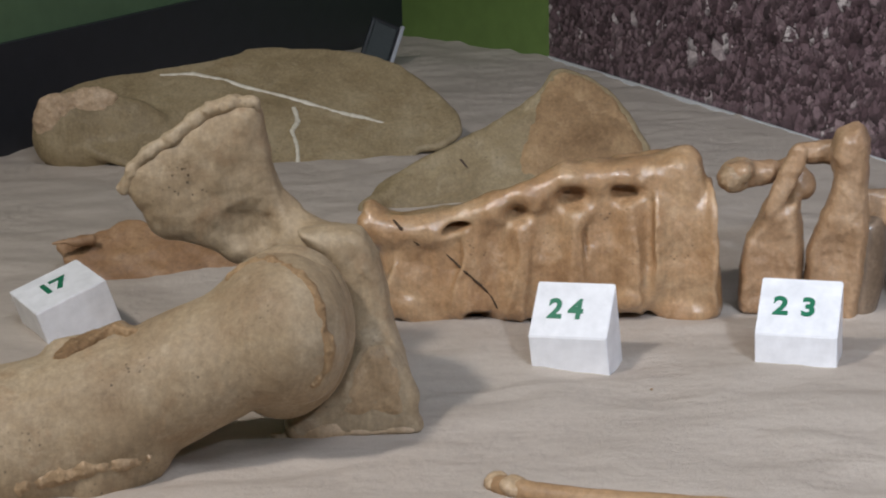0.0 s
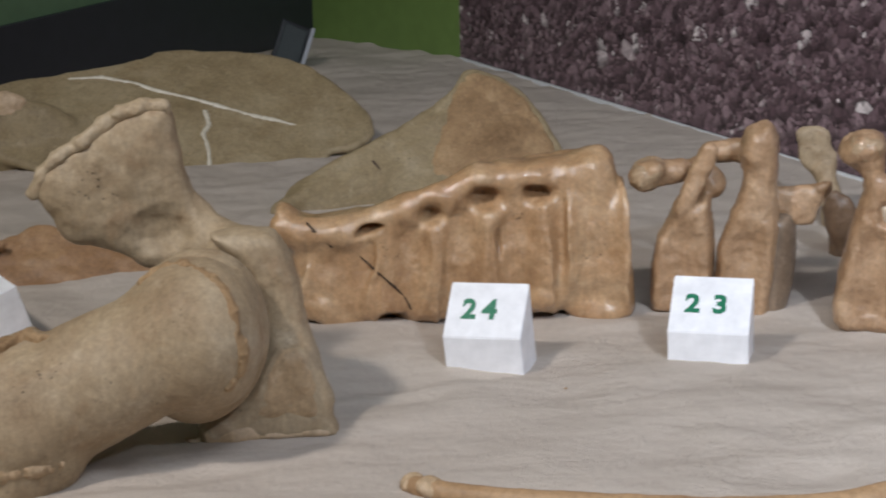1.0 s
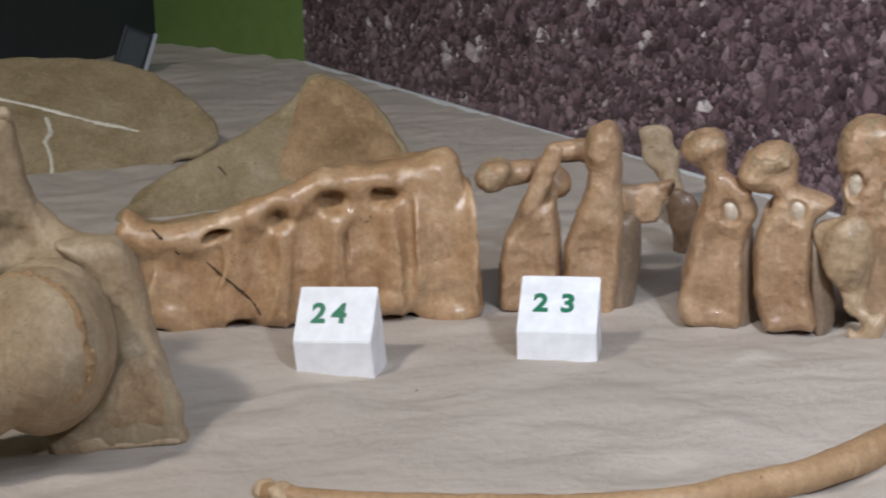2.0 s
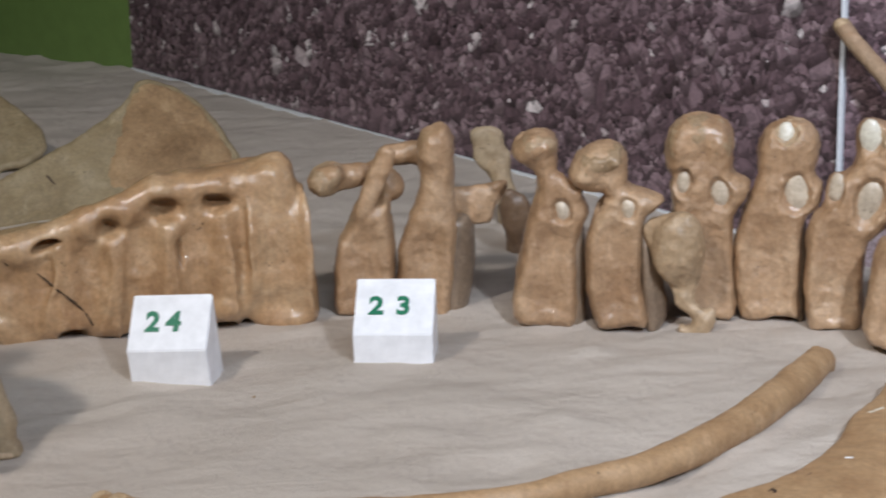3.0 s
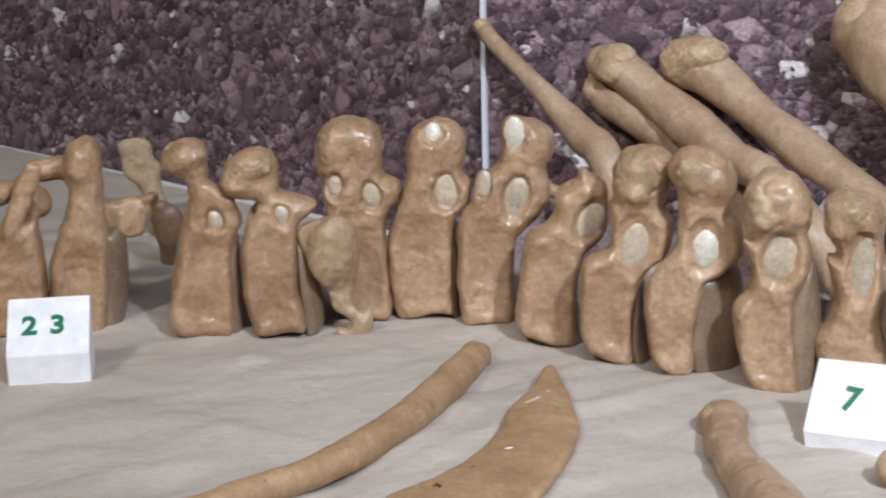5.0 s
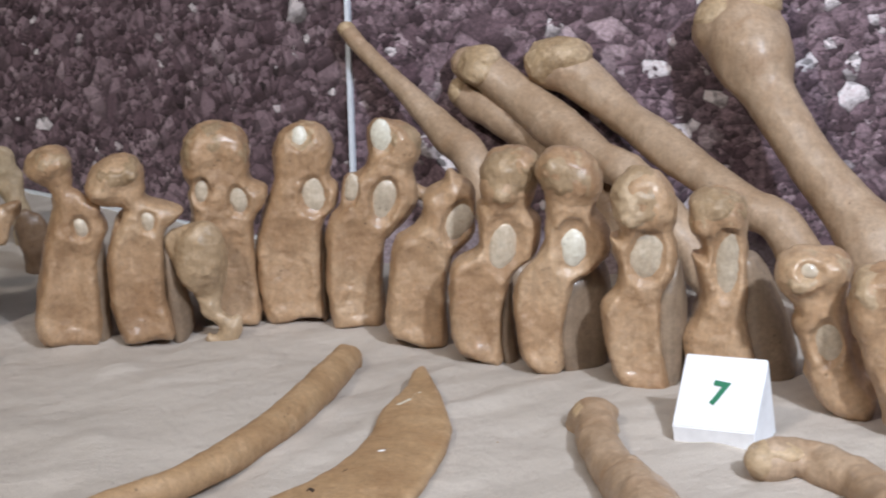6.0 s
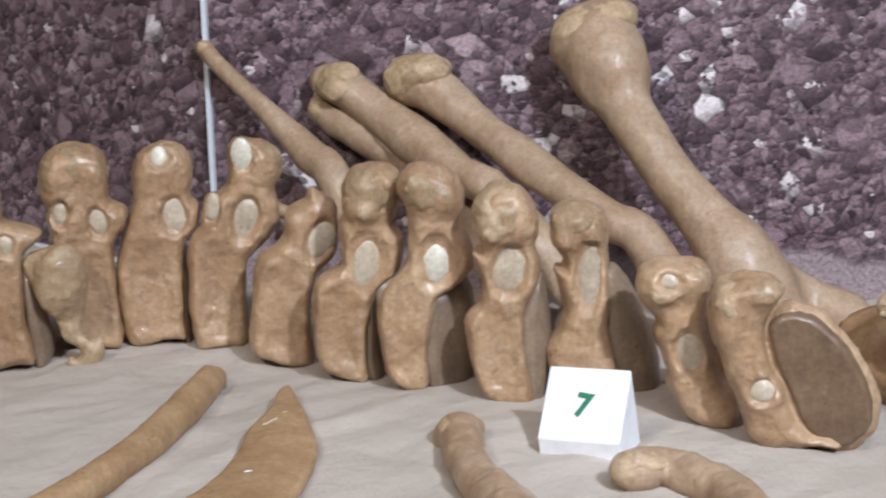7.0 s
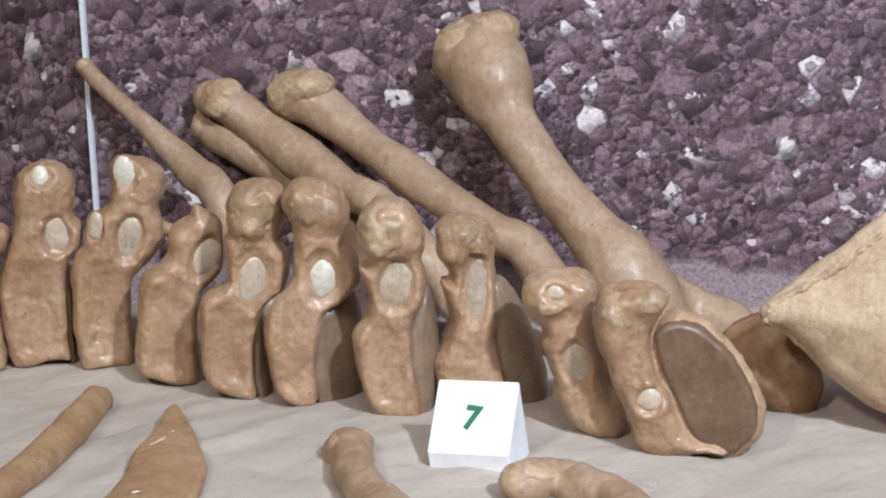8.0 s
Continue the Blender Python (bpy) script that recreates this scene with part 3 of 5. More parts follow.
b.profile([(-0.15, 5.70), (1.58, 7.91), (3.75, 7.37), (4.90, 4.56), (5.56, 2.90), (5.34, 1.51), (5.84, 0.04), (5.12, -0.44), (0.87, -0.35), (-3.57, -0.94), (-4.87, -0.60), (-5.23, 1.19), (-4.11, 1.94), (-2.09, 2.92), (-0.72, 4.57)], 2.65, 0.5, 1.3, 1.4)
b.rod((-0.3, 8, 13.0), 1.9, (1.72, 6, 8.39), 2.0, melt=1.2)
b.ball((-7.48, 9.2, 15.1), (1.7, 0.9, 1.2), melt=1.8, carve=True)
b.ball((-4.85, -0.5, 8.68), (4.32, 5.5, 6.04), (0, -10, 0), melt=0.5, carve=True)
b.rod((-6.15, 2.2, 0.25), 0.18, (-4.2, 2.2, -0.63), 0.54, melt=0.3)
bone = b.build("pelvis_bone", MATT, (-0.075, 1.382, 0), 3.1, "tan fossil hip bone with a broken fan-shaped wing and deep socket", "fossil bone")
k = Clay(cell=0.3, melt=0.4, rough=0.14, size=1.0, seed=6)
k.profile([(0.30, 6.14), (1.67, 7.91), (3.32, 7.48), (4.22, 5.51), (4.78, 3.40), (4.99, 1.39), (3.57, 1.13), (0.93, 1.38), (-1.29, 1.02), (-2.05, 1.70), (-0.74, 3.88)], 2.65, 0.45, 1.42, 1.3)
k.piece("spongy_break", CRUMB, bone, "rough brown broken spongy bone")
k = Clay(cell=0.3, melt=0.4, rough=0.16, size=1.0, seed=6)
k.profile([(-5.15, 1.05), (-4.02, 1.79), (-1.91, 1.98), (0.93, 1.29), (4.99, 1.39), (5.57, 0.15), (4.99, -0.25), (0.88, -0.16), (-3.56, -0.76), (-4.82, -0.42)], 2.65, 0.5, 1.45, 1.2)
k.piece("crumbly_edge", CRUMB, bone, "crumbly orange-tan broken edge")

k = Clay(cell=0.2, melt=0.4, rough=0.14, size=0.7, seed=9, warp=0.2)
k.rod((-17.13, 10.30, 18.53), 0.62, (-16.57, 10.30, 20.22), 0.62)
k.rod((-16.57, 10.30, 20.22), 0.62, (-15.08, 10.30, 21.35), 0.62)
k.rod((-15.08, 10.30, 21.35), 0.62, (-13.32, 10.30, 22.34), 0.62)
k.rod((-13.32, 10.30, 22.34), 0.62, (-11.29, 10.30, 23.68), 0.62)
k.rod((-11.29, 10.30, 23.68), 0.62, (-9.91, 10.30, 24.50), 0.62)
k.rod((-9.91, 10.30, 24.50), 0.62, (-8.28, 10.30, 25.03), 0.62)
k.rod((-8.28, 10.30, 25.03), 0.62, (-6.68, 10.30, 25.07), 0.62)
k.piece("worn_rim", MATT, bone, "rough worn rim of the wing")

# thigh bone: round head with a seam line, neck and broad shaft
b = Clay(cell=0.3, melt=1.4, rough=0.05, size=1.6, seed=13, warp=0.12)
b.ball((9.53, 4.5, 9.86), (4.34, 6, 5.88), (0, -22, 0), melt=2)
b.ball((10.42, 4.5, 10.9), (3.74, 5.5, 4.25), melt=2)
b.rod((8.67, 4.5, 9.7), 4.77, (2.21, 4.5, 7.08), 4.49)
b.rod((2.21, 4.5, 7.08), 4.49, (-4.67, 4.5, 4.06), 5.51)
b.rod((-4.67, 4.5, 4.06), 5.51, (-15.23, 4.5, 0.93), 6.76)
b.rod((-15.23, 4.5, 0.93), 6.76, (-31.8, 4.5, -3.4), 6.72)
b.rod((-2.37, 5, 10.59), 0.6, (-6.8, 5, 9.16), 1.11, melt=0.8)
b.rod((13.8, 5, 8.72), 1.12, (12.27, 5, 13.28), 1.28, melt=1)
b.rod((-1.54, 2.5, 1.17), 1.71, (-4.93, 1.5, -0.15), 2.56, melt=1.5)
b.rod((-7.47, 6, 8.89), 0.69, (-2.37, 6, 10.5), 0.6, melt=0.5)
b.rod((-6.41, 4, 8.57), 0.85, (-4.29, 5, 9.63), 0.94, melt=0.5)
bone = b.build("thigh_bone", MATT, (-0.209, 1.303, 0), 9.1, "large tan-grey fossil thigh bone, its head in the hip socket", "fossil bone")
k = Clay(cell=0.14, melt=0.15, rough=0.14, size=0.6, seed=5)
k.rod((5.86, 4.59, 14.16), 0.34, (6.92, 4.42, 14.96), 0.38)
k.rod((6.92, 4.42, 14.96), 0.38, (7.71, 4.12, 15.34), 0.34)
k.rod((7.71, 4.12, 15.34), 0.34, (8.88, 3.49, 15.45), 0.46)
k.rod((8.88, 3.49, 15.45), 0.46, (10, 2.53, 15.25), 0.37)
k.rod((10, 2.53, 15.25), 0.37, (10.87, 1.69, 14.64), 0.54)
k.rod((10.87, 1.69, 14.64), 0.54, (11.56, 0.81, 13.85), 0.41)
k.rod((11.56, 0.81, 13.85), 0.41, (11.81, -0.05, 12.69), 0.57)
k.rod((11.81, -0.05, 12.69), 0.57, (12.07, -0.57, 11.42), 0.41)
k.rod((12.07, -0.57, 11.42), 0.41, (12.35, -0.35, 9.9), 0.62)
k.rod((12.35, -0.35, 9.9), 0.62, (12.21, -0.26, 8.41), 0.46)
k.rod((12.21, -0.26, 8.41), 0.46, (11.4, -0.25, 7.19), 0.37)
k.piece("growth_seam", ROUGH, bone, "rough jagged growth seam round the head")
k = Clay(cell=0.14, melt=0.15, rough=0.16, size=0.6, seed=5)
k.rod((-6.58, 3.62, 9.13), 0.76, (-5.62, 4.21, 9.58), 0.93)
k.rod((-5.62, 4.21, 9.58), 0.93, (-4.4, 4.48, 9.99), 0.85)
k.rod((-4.4, 4.48, 9.99), 0.85, (-2.72, 4.77, 10.63), 0.64)
k.rod((-2.72, 4.77, 10.63), 0.64, (-1.05, 3.58, 10.64), 0.34)
k.piece("rough_crest", ROUGH, bone, "rough orange-brown muscle crest")
k = Clay(cell=0.14, melt=0.15, rough=0.16, size=0.6, seed=5)
k.rod((-10.57, -0.77, 1.31), 1, (-8.14, -0.37, 1.82), 1.09)
k.rod((-8.14, -0.37, 1.82), 1.09, (-5.56, -0.35, 2.29), 1)
k.rod((-5.56, -0.35, 2.29), 1, (-3.16, -0.05, 2.41), 0.92)
k.rod((-3.16, -0.05, 2.41), 0.92, (-1.3, 0.64, 2.35), 0.76)
k.piece("rough_crest", CRUMB, bone, "rough orange-tan worn ridge")

k = Clay(cell=0.24, melt=0.5, rough=0.03, size=1.2, seed=15, warp=0.06)
k.ball((9.92, 6.2, 9.19), (5.30, 4.6, 6.80), (0, 8, 0))
k.piece("head_cap", MATT, bone, "smooth greyish joint cap of the head")

# thin brown bone plate under the hip bone
b = Clay(cell=0.32, melt=0.8, rough=0.14, size=1.5, seed=14, warp=0.3)
b.slab([(-10.41, 4.71), (-7.2, 5.55), (-2.17, 7.38), (1.59, 5.98), (8.44, 2.53), (9.44, 0.28), (7.03, -0.61), (2.9, -1.7), (-1.72, -1.97), (-5.14, -1.55), (-7.9, 1.28), (-9.6, 2.13)], 6, 50, 0.45, 0.35, 0)
b.rod((-10.26, 6.5, 3.57), 0.35, (-6.57, 7.5, 3.62), 0.59, melt=1)
b.rod((-6.4, 9, 6.43), 0.3, (-2.34, 9, 6.78), 0.53)
bone = b.build("bone_plate", PLATE, (-0.286, 1.831, 0), 8.9, "thin reddish-brown curved fossil bone plate lying on the sand", "fossil bone")

# second shoulder blade, standing behind the sacrum
b = Clay(cell=0.36, melt=1.0, rough=0.14, size=2, seed=15, warp=0.12)
b.slab([(-10.2, -0.25), (-8.87, 3), (-2.49, 6.53), (5.67, 10.82), (10.17, 14.13), (12.71, 18.06), (16.73, 16.64), (19.67, 14.26), (21.84, 10.79), (23.92, 6.24), (23.31, 1.83), (13.21, -1.55), (-0.03, -4.11), (-9.22, -2.45)], 10, 38, 0.8, 0.25, 0)
b.rod((-9.79, 8, 0.24), 1.05, (-2.53, 14, 3.44), 0.94)
bone = b.build("shoulder_blade", BLADE, (0.011, 2.062, 0), -0.3, "flat tan fossil shoulder blade with a broken brown spongy end", "fossil bone")
k = Clay(cell=0.3, melt=0.4, rough=0.16, size=1.0, seed=6)
k.slab([(10.13, 12.98), (13.03, 17.59), (16.72, 16.26), (19.45, 13.89), (21.29, 10.65), (23.25, 6.26), (22.07, 3.33), (14.7, 2.05), (7.09, 2.6), (7.84, 5.16), (8.61, 8.12)], 10, 38, 1.12, 0.1, 0)
k.piece("spongy_break", ROUGH, bone, "rough dark brown broken spongy bone")
k = Clay(cell=0.14, melt=0.15, rough=0, size=0.6, seed=5)
k.rod((1.17, 12.79, 4.71), 0.2, (2.01, 12.03, 3.84), 0.2)
k.rod((2.01, 12.03, 3.84), 0.2, (3.04, 11.18, 2.85), 0.2)
k.piece("ink_mark", INK, bone, "small handwritten ink mark")

# sacrum: five fused vertebrae, waisted between ridges, with holes along the upper edge
b = Clay(cell=0.2, melt=0.7, rough=0.05, size=1.2, seed=16, warp=0.22)
b.profile([(-12.49, 11.08), (-11.53, 11.55), (-9.27, 10.10), (-7.16, 10.23), (-5.32, 10.47), (-2.16, 11.06), (1.25, 11.70), (3.86, 12.25), (5.02, 13.24), (6.74, 14.17), (8.82, 15.04), (12.19, 14.98), (14.78, 15.14), (16.33, 15.70), (18.19, 15.51), (19.30, 13.79), (19.74, 11.38), (20.26, 7.33), (20.90, 2.96), (21.10, 0.48), (20.26, -0.34), (18.05, -1.08), (16.46, -1.22), (14.87, -0.25), (13.81, 0.49), (10.63, 0.26), (2.67, -0.17), (0.54, -0.69), (-1.57, 0.23), (-3.17, 0.25), (-5.32, -1.05), (-7.19, -0.91), (-7.68, 0.77), (-8.73, 1.23), (-9.45, 4.00), (-10.12, 6.21), (-11.45, 7.59), (-12.24, 9.23)], 4.5, 0.6, 1.7, 1.8)
b.drum((-6.3, 5, 3.26), 3.98, 4.0, 3.98, yaw=0, lean=9, waist=0.3, square=2.6, taper=0.12)
b.drum((-0.44, 5, 4.27), 3.29, 4.1, 4.88, yaw=0, lean=8, waist=0.28, square=2.6, taper=0.12)
b.drum((4.86, 5, 5.17), 3.07, 4.15, 5.3, yaw=0, lean=6, waist=0.26, square=2.6, taper=0.12)
b.drum((10.14, 5, 5.47), 3.29, 4.2, 5.72, yaw=0, lean=3, waist=0.26, square=2.6, taper=0.12)
b.drum((17.24, 5, 6.71), 3.08, 4.5, 6.63, yaw=0, lean=2, waist=0.26, square=2.6, taper=0.12)
b.rod((-11.69, 3.2, 9.11), 1.37, (-6.16, 3.2, 8.74), 1.69)
b.rod((-6.16, 3.2, 8.74), 1.4, (0.19, 3.0, 10.6), 1.58)
b.rod((0.19, 3.0, 10.9), 1.4, (6.53, 3.2, 12.9), 2)
b.rod((6.53, 3.2, 12.9), 1.4, (11.81, 3.4, 13.4), 1.59)
b.rod((11.81, 6.5, 13.48), 1.59, (17.58, 6.5, 14.18), 1.17)
b.rod((-10.34, 4, 8.52), 1.15, (-8.65, 3, 1.68), 0.95)
b.rod((-8.65, 3, 1.68), 1.37, (-6.33, 3, -0.28), 0.74)
b.rod((-7.65, 3, -0.54), 0.53, (-5.02, 3, -1.02), 0.32, melt=0.3)
b.rod((17.43, 5, 14.25), 1.79, (18.61, 4, 0.95), 2.13)
b.rod((15.06, 4.5, 12.27), 1.15, (15.83, 3.5, 1.14), 1.38)
b.ball((17.72, 4, 0.41), (2.56, 2.5, 1.28))
b.rod((-1.92, 2.6, 8.6), 0.9, (-1.53, 2.4, 1.92), 0.9, melt=1.0)
b.rod((2.48, 2.6, 9.2), 1.0, (1.34, 2.5, 1.55), 1.0, melt=1.0)
b.rod((7.38, 2.5, 10.0), 1.1, (6.82, 2.2, 3.05), 1.1, melt=1.0)
b.rod((12.28, 2.6, 10.6), 1.1, (12.42, 2.3, 2.33), 1.2, melt=1.0)
b.ball((1.97, 1.5, 10.55), (1.0, 2.3, 0.8), melt=1.3, carve=True)
b.ball((6.77, 1.8, 11.98), (1.3, 2.4, 0.95), melt=1.3, carve=True)
b.ball((11.92, 2, 12.26), (1.4, 2.4, 0.7), (0, 10, 0), melt=1.3, carve=True)
b.ball((-3.72, 1.5, 9.32), (1.45, 2.4, 0.5), (0, -15, 0), melt=0.5, carve=True)
b.ball((-1.81, 1, 0.54), (1.57, 3, 0.73), melt=0.4, carve=True)
b.ball((4.78, 1, 9.56), (0.41, 1.3, 2.32), melt=0.4, carve=True)
b.ball((8.36, 1, 7.91), (0.26, 1.2, 1.55), melt=0.3, carve=True)
b.rod((13.25, 1.2, 10.95), 0.41, (14.01, 0.6, 2.03), 0.47, melt=0.5, carve=True)
b.rod((13.69, 1.12, 11.88), 0.50, (14.02, 1.42, 1.34), 0.50, melt=0.5, carve=True)
bone = b.build("sacrum", SACRAL, (0.048, 1.666, 0), -1.7, "glossy orange-brown fossil sacrum of fused vertebrae with round openings", "fossil bone")
k = Clay(cell=0.12, melt=0.15, rough=0.05, size=0.6, seed=5)
k.rod((-9.31, 2.14, 10.00), 0.16, (-8.64, 1.72, 9.29), 0.16)
k.rod((-8.64, 1.72, 9.29), 0.16, (-7.93, 1.65, 8.55), 0.16)
k.rod((-7.93, 1.65, 8.55), 0.16, (-7.08, 1.84, 7.79), 0.16)
k.piece("crack", CREVICE, bone, "dark open crack")
k = Clay(cell=0.12, melt=0.15, rough=0.05, size=0.6, seed=5)
k.rod((-5.08, 2.19, 7.18), 0.11, (-4.06, 2.22, 6.18), 0.11)
k.rod((-4.06, 2.22, 6.18), 0.11, (-2.77, 1.34, 5.16), 0.11)
k.rod((-2.77, 1.34, 5.16), 0.11, (-1.49, 1.45, 3.93), 0.11)
k.rod((-1.49, 1.45, 3.93), 0.11, (-0.47, 1.86, 2.65), 0.11)
k.rod((-0.47, 1.86, 2.65), 0.11, (0.03, 1.98, 1.52), 0.11)
k.piece("crack", CREVICE, bone, "dark open crack")

# the row of vertebrae
def vertebra(place, yaw, seed, label, outline, flank=(), waist=(), knobs=(), pits=(), rods=(), wings=(), y=2.7, thick=0.5, bulge=1.7, face=None):
    """A vertebra standing side-on. outline: the profile of body, neck and head; flank: the smooth end face beyond the body's edge;
    waist: the hollow down the body between its two lips; knobs: rough lumps of the head (x, y, z, radii);
    pits: joint faces set into the bone (place, the way they face, radii, turn, filling, width of the hollow); rods and wings: side processes."""
    b = Clay(cell=0.16, melt=0.4, rough=0.085, size=0.75, seed=seed, warp=0.16)
    b.profile(outline, y, thick, bulge)
    body = [x for x, z in outline if z < 7]
    mid, half = (max(body) + min(body)) / 2, (max(body) - min(body)) / 2
    if not face:
        b.ball((mid, y + 2.6, 4.0), (half * 0.82, 3.3, 4.6), melt=0.8)
    for r in rods:
        b.rod(r[:3], r[3], r[4:7], r[7], melt=0.6)
    for at, t, o in wings:
        b.slab(o, at, 0, t, 0.3)
    for k in knobs:
        b.ball(k[:3], [0.96 * r for r in k[3:]], melt=0.9)
    if waist:
        b.rod(waist[0], 4.0, waist[1], 4.0, melt=0.5, carve=True)
    head = Clay(cell=0.17, melt=0.7, rough=0.12, size=0.8, seed=seed + 50, warp=0.22)
    for k in knobs:
        head.ball(k[:3], k[3:])
    for px, py, pz, nx, ny, nz, rx, rz, tx, ty, tz, fill, wide in pits:
        for clay in (b, head):
            clay.ball((px, py, pz), (rx * wide + 0.25, 0.80, rz * wide + 0.25), (tx, ty, tz), melt=0.3, carve=True)
    bone = b.build("vertebra", VARNISHED, place, yaw, label, "fossil vertebra", "fossil vertebrae in a row")
    if knobs:
        head.piece("knob", KNOB, bone, "rough knobbly bone process")
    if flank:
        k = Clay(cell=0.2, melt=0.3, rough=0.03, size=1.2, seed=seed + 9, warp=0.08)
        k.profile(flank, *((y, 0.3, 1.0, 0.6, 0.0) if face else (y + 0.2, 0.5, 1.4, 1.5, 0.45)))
        # FLANK darkens the right-hand side for shade as well as bone tone
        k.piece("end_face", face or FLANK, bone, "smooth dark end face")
    for i, (px, py, pz, nx, ny, nz, rx, rz, tx, ty, tz, fill, wide) in enumerate(pits):
        k = Clay(cell=0.14, melt=0.2, rough=0.06, size=0.7, seed=seed + i, warp=0.14)
        k.ball((px - 0.76 * nx, py - 0.76 * ny, pz - 0.76 * nz), (rx, 0.42, rz), (tx, ty, tz))
        k.piece("facet", fill, bone, "white plaster-filled pit" if fill is PLASTER else "pale worn joint face")
    return bone


vertebra((0.296, 1.680, 0), -10, 21, "brown fossil vertebra with a slanting flat spine and side knob",
         [(-2.58, 1.73), (-2.51, 4.07), (-2.1, 6.82), (-1.02, 8.7), (-0.33, 10.54), (0.4, 11.71), (1.43, 11.03), (2.92, 11.36), (3.28, 8.73), (3.42, 5.92), (3.41, 3.54), (3.22, 0.08), (-0.46, -0.12), (-2.32, 0.06)],
         waist=((0.49, -2.9, 6.82), (0.23, -2.9, 1.89)),
         knobs=[(-3.14, 2.1, 13.04, 1.5, 2.2, 1.38), (-2.17, 2.1, 13.82, 0.9, 2.2, 0.84)],
         rods=[(-3.28, 4, 12.51, 1.2, 0.02, 4, 13.06, 1.14), (3.19, 6, 14.43, 1.08, 5.61, 6, 14.74, 1.2), (1.95, 4, 13.54, 1.08, 3.07, 4, 11.87, 1.32)],
         wings=[(0.9, 0.5, [(-0.31, 9.73), (-0.1, 11.34), (0.74, 13.3), (1.97, 15.93), (2.82, 16.64), (3.58, 16.09), (3.43, 14.39), (2.27, 12.07), (0.84, 9.69), (0.09, 9.12)]), (7, 0.5, [(-4.67, 15.18), (-2.99, 15.57), (-1.61, 15.08), (-0.17, 14.88), (0.66, 13.86), (-1.67, 13.21), (-3.71, 13.44)])])
vertebra((0.363, 1.664, 0), -12.3, 22, "brown fossil vertebra with a tall blunt spine and pointed side process",
         [(-1.43, 15.83), (-0.66, 17.37), (0.99, 18.34), (1.71, 17.9), (2.1, 16.45), (2.03, 12.42), (2.25, 9.92), (2.43, 8.27), (2.03, 3.87), (1.6, -0.57), (-0.05, -0.42), (-3.39, 0.16), (-3.49, 3.22), (-3.24, 6.7), (-2.32, 9.42), (-1.33, 11.14), (-1.07, 13.14), (-1.45, 14.87)],
         flank=[(1.28, 9), (3.31, 9.5), (3.98, 8.11), (4.02, 3.63), (2.92, -0.93), (1.62, -1.3), (0.55, -0.71)],
         waist=((-0.53, -2.9, 6.73), (-0.9, -2.9, 1.8)),
         knobs=[(0.27, 2.4, 16.5, 1.2, 2.2, 1.2), (-0.08, 2.5, 15.15, 0.95, 2.2, 1.3)],
         rods=[(3.69, 6, 5.17, 1, 6.4, 6, 5.11, 1.2)],
         wings=[(4.4, 0.6, [(1.35, 11.55), (3.91, 11.61), (6.96, 12.41), (7.16, 11.53), (6.07, 9.86), (5.57, 8.16), (4.01, 7.97), (1.82, 8.41)])])

# loose process pieces behind the row
b = Clay(cell=0.26, melt=0.6, rough=0.1, size=1, seed=23, warp=0.3)
b.slab([(-2.78, 9.56), (-1.61, 10.5), (0.29, 10.52), (1.29, 9.72), (1.38, 8.03), (2.25, 7.09), (1.76, 5.21), (-0.17, 4.8), (-1.73, 6.15)], 4, 0, 0.6, 0.2, 0)
b.rod((0.49, 4, 5.9), 1.15, (2.55, 2, -0.57), 1.4)
b.ball((2.87, 2, -0.58), (1.91, 2, 1.91))
bone = b.build("bone_fragment", MATT, (0.504, 1.997, 0), -14.2, "small olive-tan fossil process fragment behind the vertebrae", "fossil bone")

b = Clay(cell=0.24, melt=0.5, rough=0.1, size=1, seed=24, warp=0.3)
b.slab([(-1.28, 7.79), (1.34, 6.33), (1.42, 4.51), (0.53, 1.66), (0.3, -1.11), (-1.19, -1.07), (-1.7, 2.63), (-2.24, 4.78)], 4, 0, 0.7, 0.3, 0)
bone = b.build("bone_fragment", UMBER, (0.489, 1.826, 0), -15.0, "dark grey-brown fossil process fragment between two vertebrae", "fossil bone")

vertebra((0.455, 1.600, 0), -15.9, 25, "brown fossil vertebra with a small round pale joint face",
         [(-3.19, 17.16), (-1.36, 18.28), (-0.16, 17.87), (0.85, 16.57), (1.05, 15.31), (0.89, 14), (1.59, 13.45), (3.42, 11.89), (3.89, 10.59), (3.32, 9.34), (2.86, 8.02), (2.68, 4.69), (2.75, 0.95), (2.28, -0.39), (0.83, -0.15), (-2.59, -0.3), (-3.36, 0.88), (-3.22, 3.84), (-2.62, 6.77), (-1.97, 9.74), (-1.32, 11.57), (-0.8, 12.81), (-1.09, 14.3), (-2.58, 15.15), (-3.35, 15.96)],
         flank=[(2.05, 9.54), (3.33, 9.21), (3.57, 7.32), (3.55, 4.07), (3.62, 0.3), (2.93, -1.05), (1.63, -0.76)],
         waist=((0.23, -2.9, 7.66), (-0.34, -2.9, 2.88)),
         knobs=[(-1.23, 2, 16.91, 1.5, 2.2, 1.3), (-0.2, 2.2, 17.14, 1.1, 2.2, 1)],
         pits=[(1.29, 0.5, 11.09, 0, -1, 0, 0.65, 1, 0, -8, 0, GREYPAD, 1)],
         rods=[(0.86, 1.4, 13.72, 0.84, 2.13, 1.4, 12.51, 1.02)])
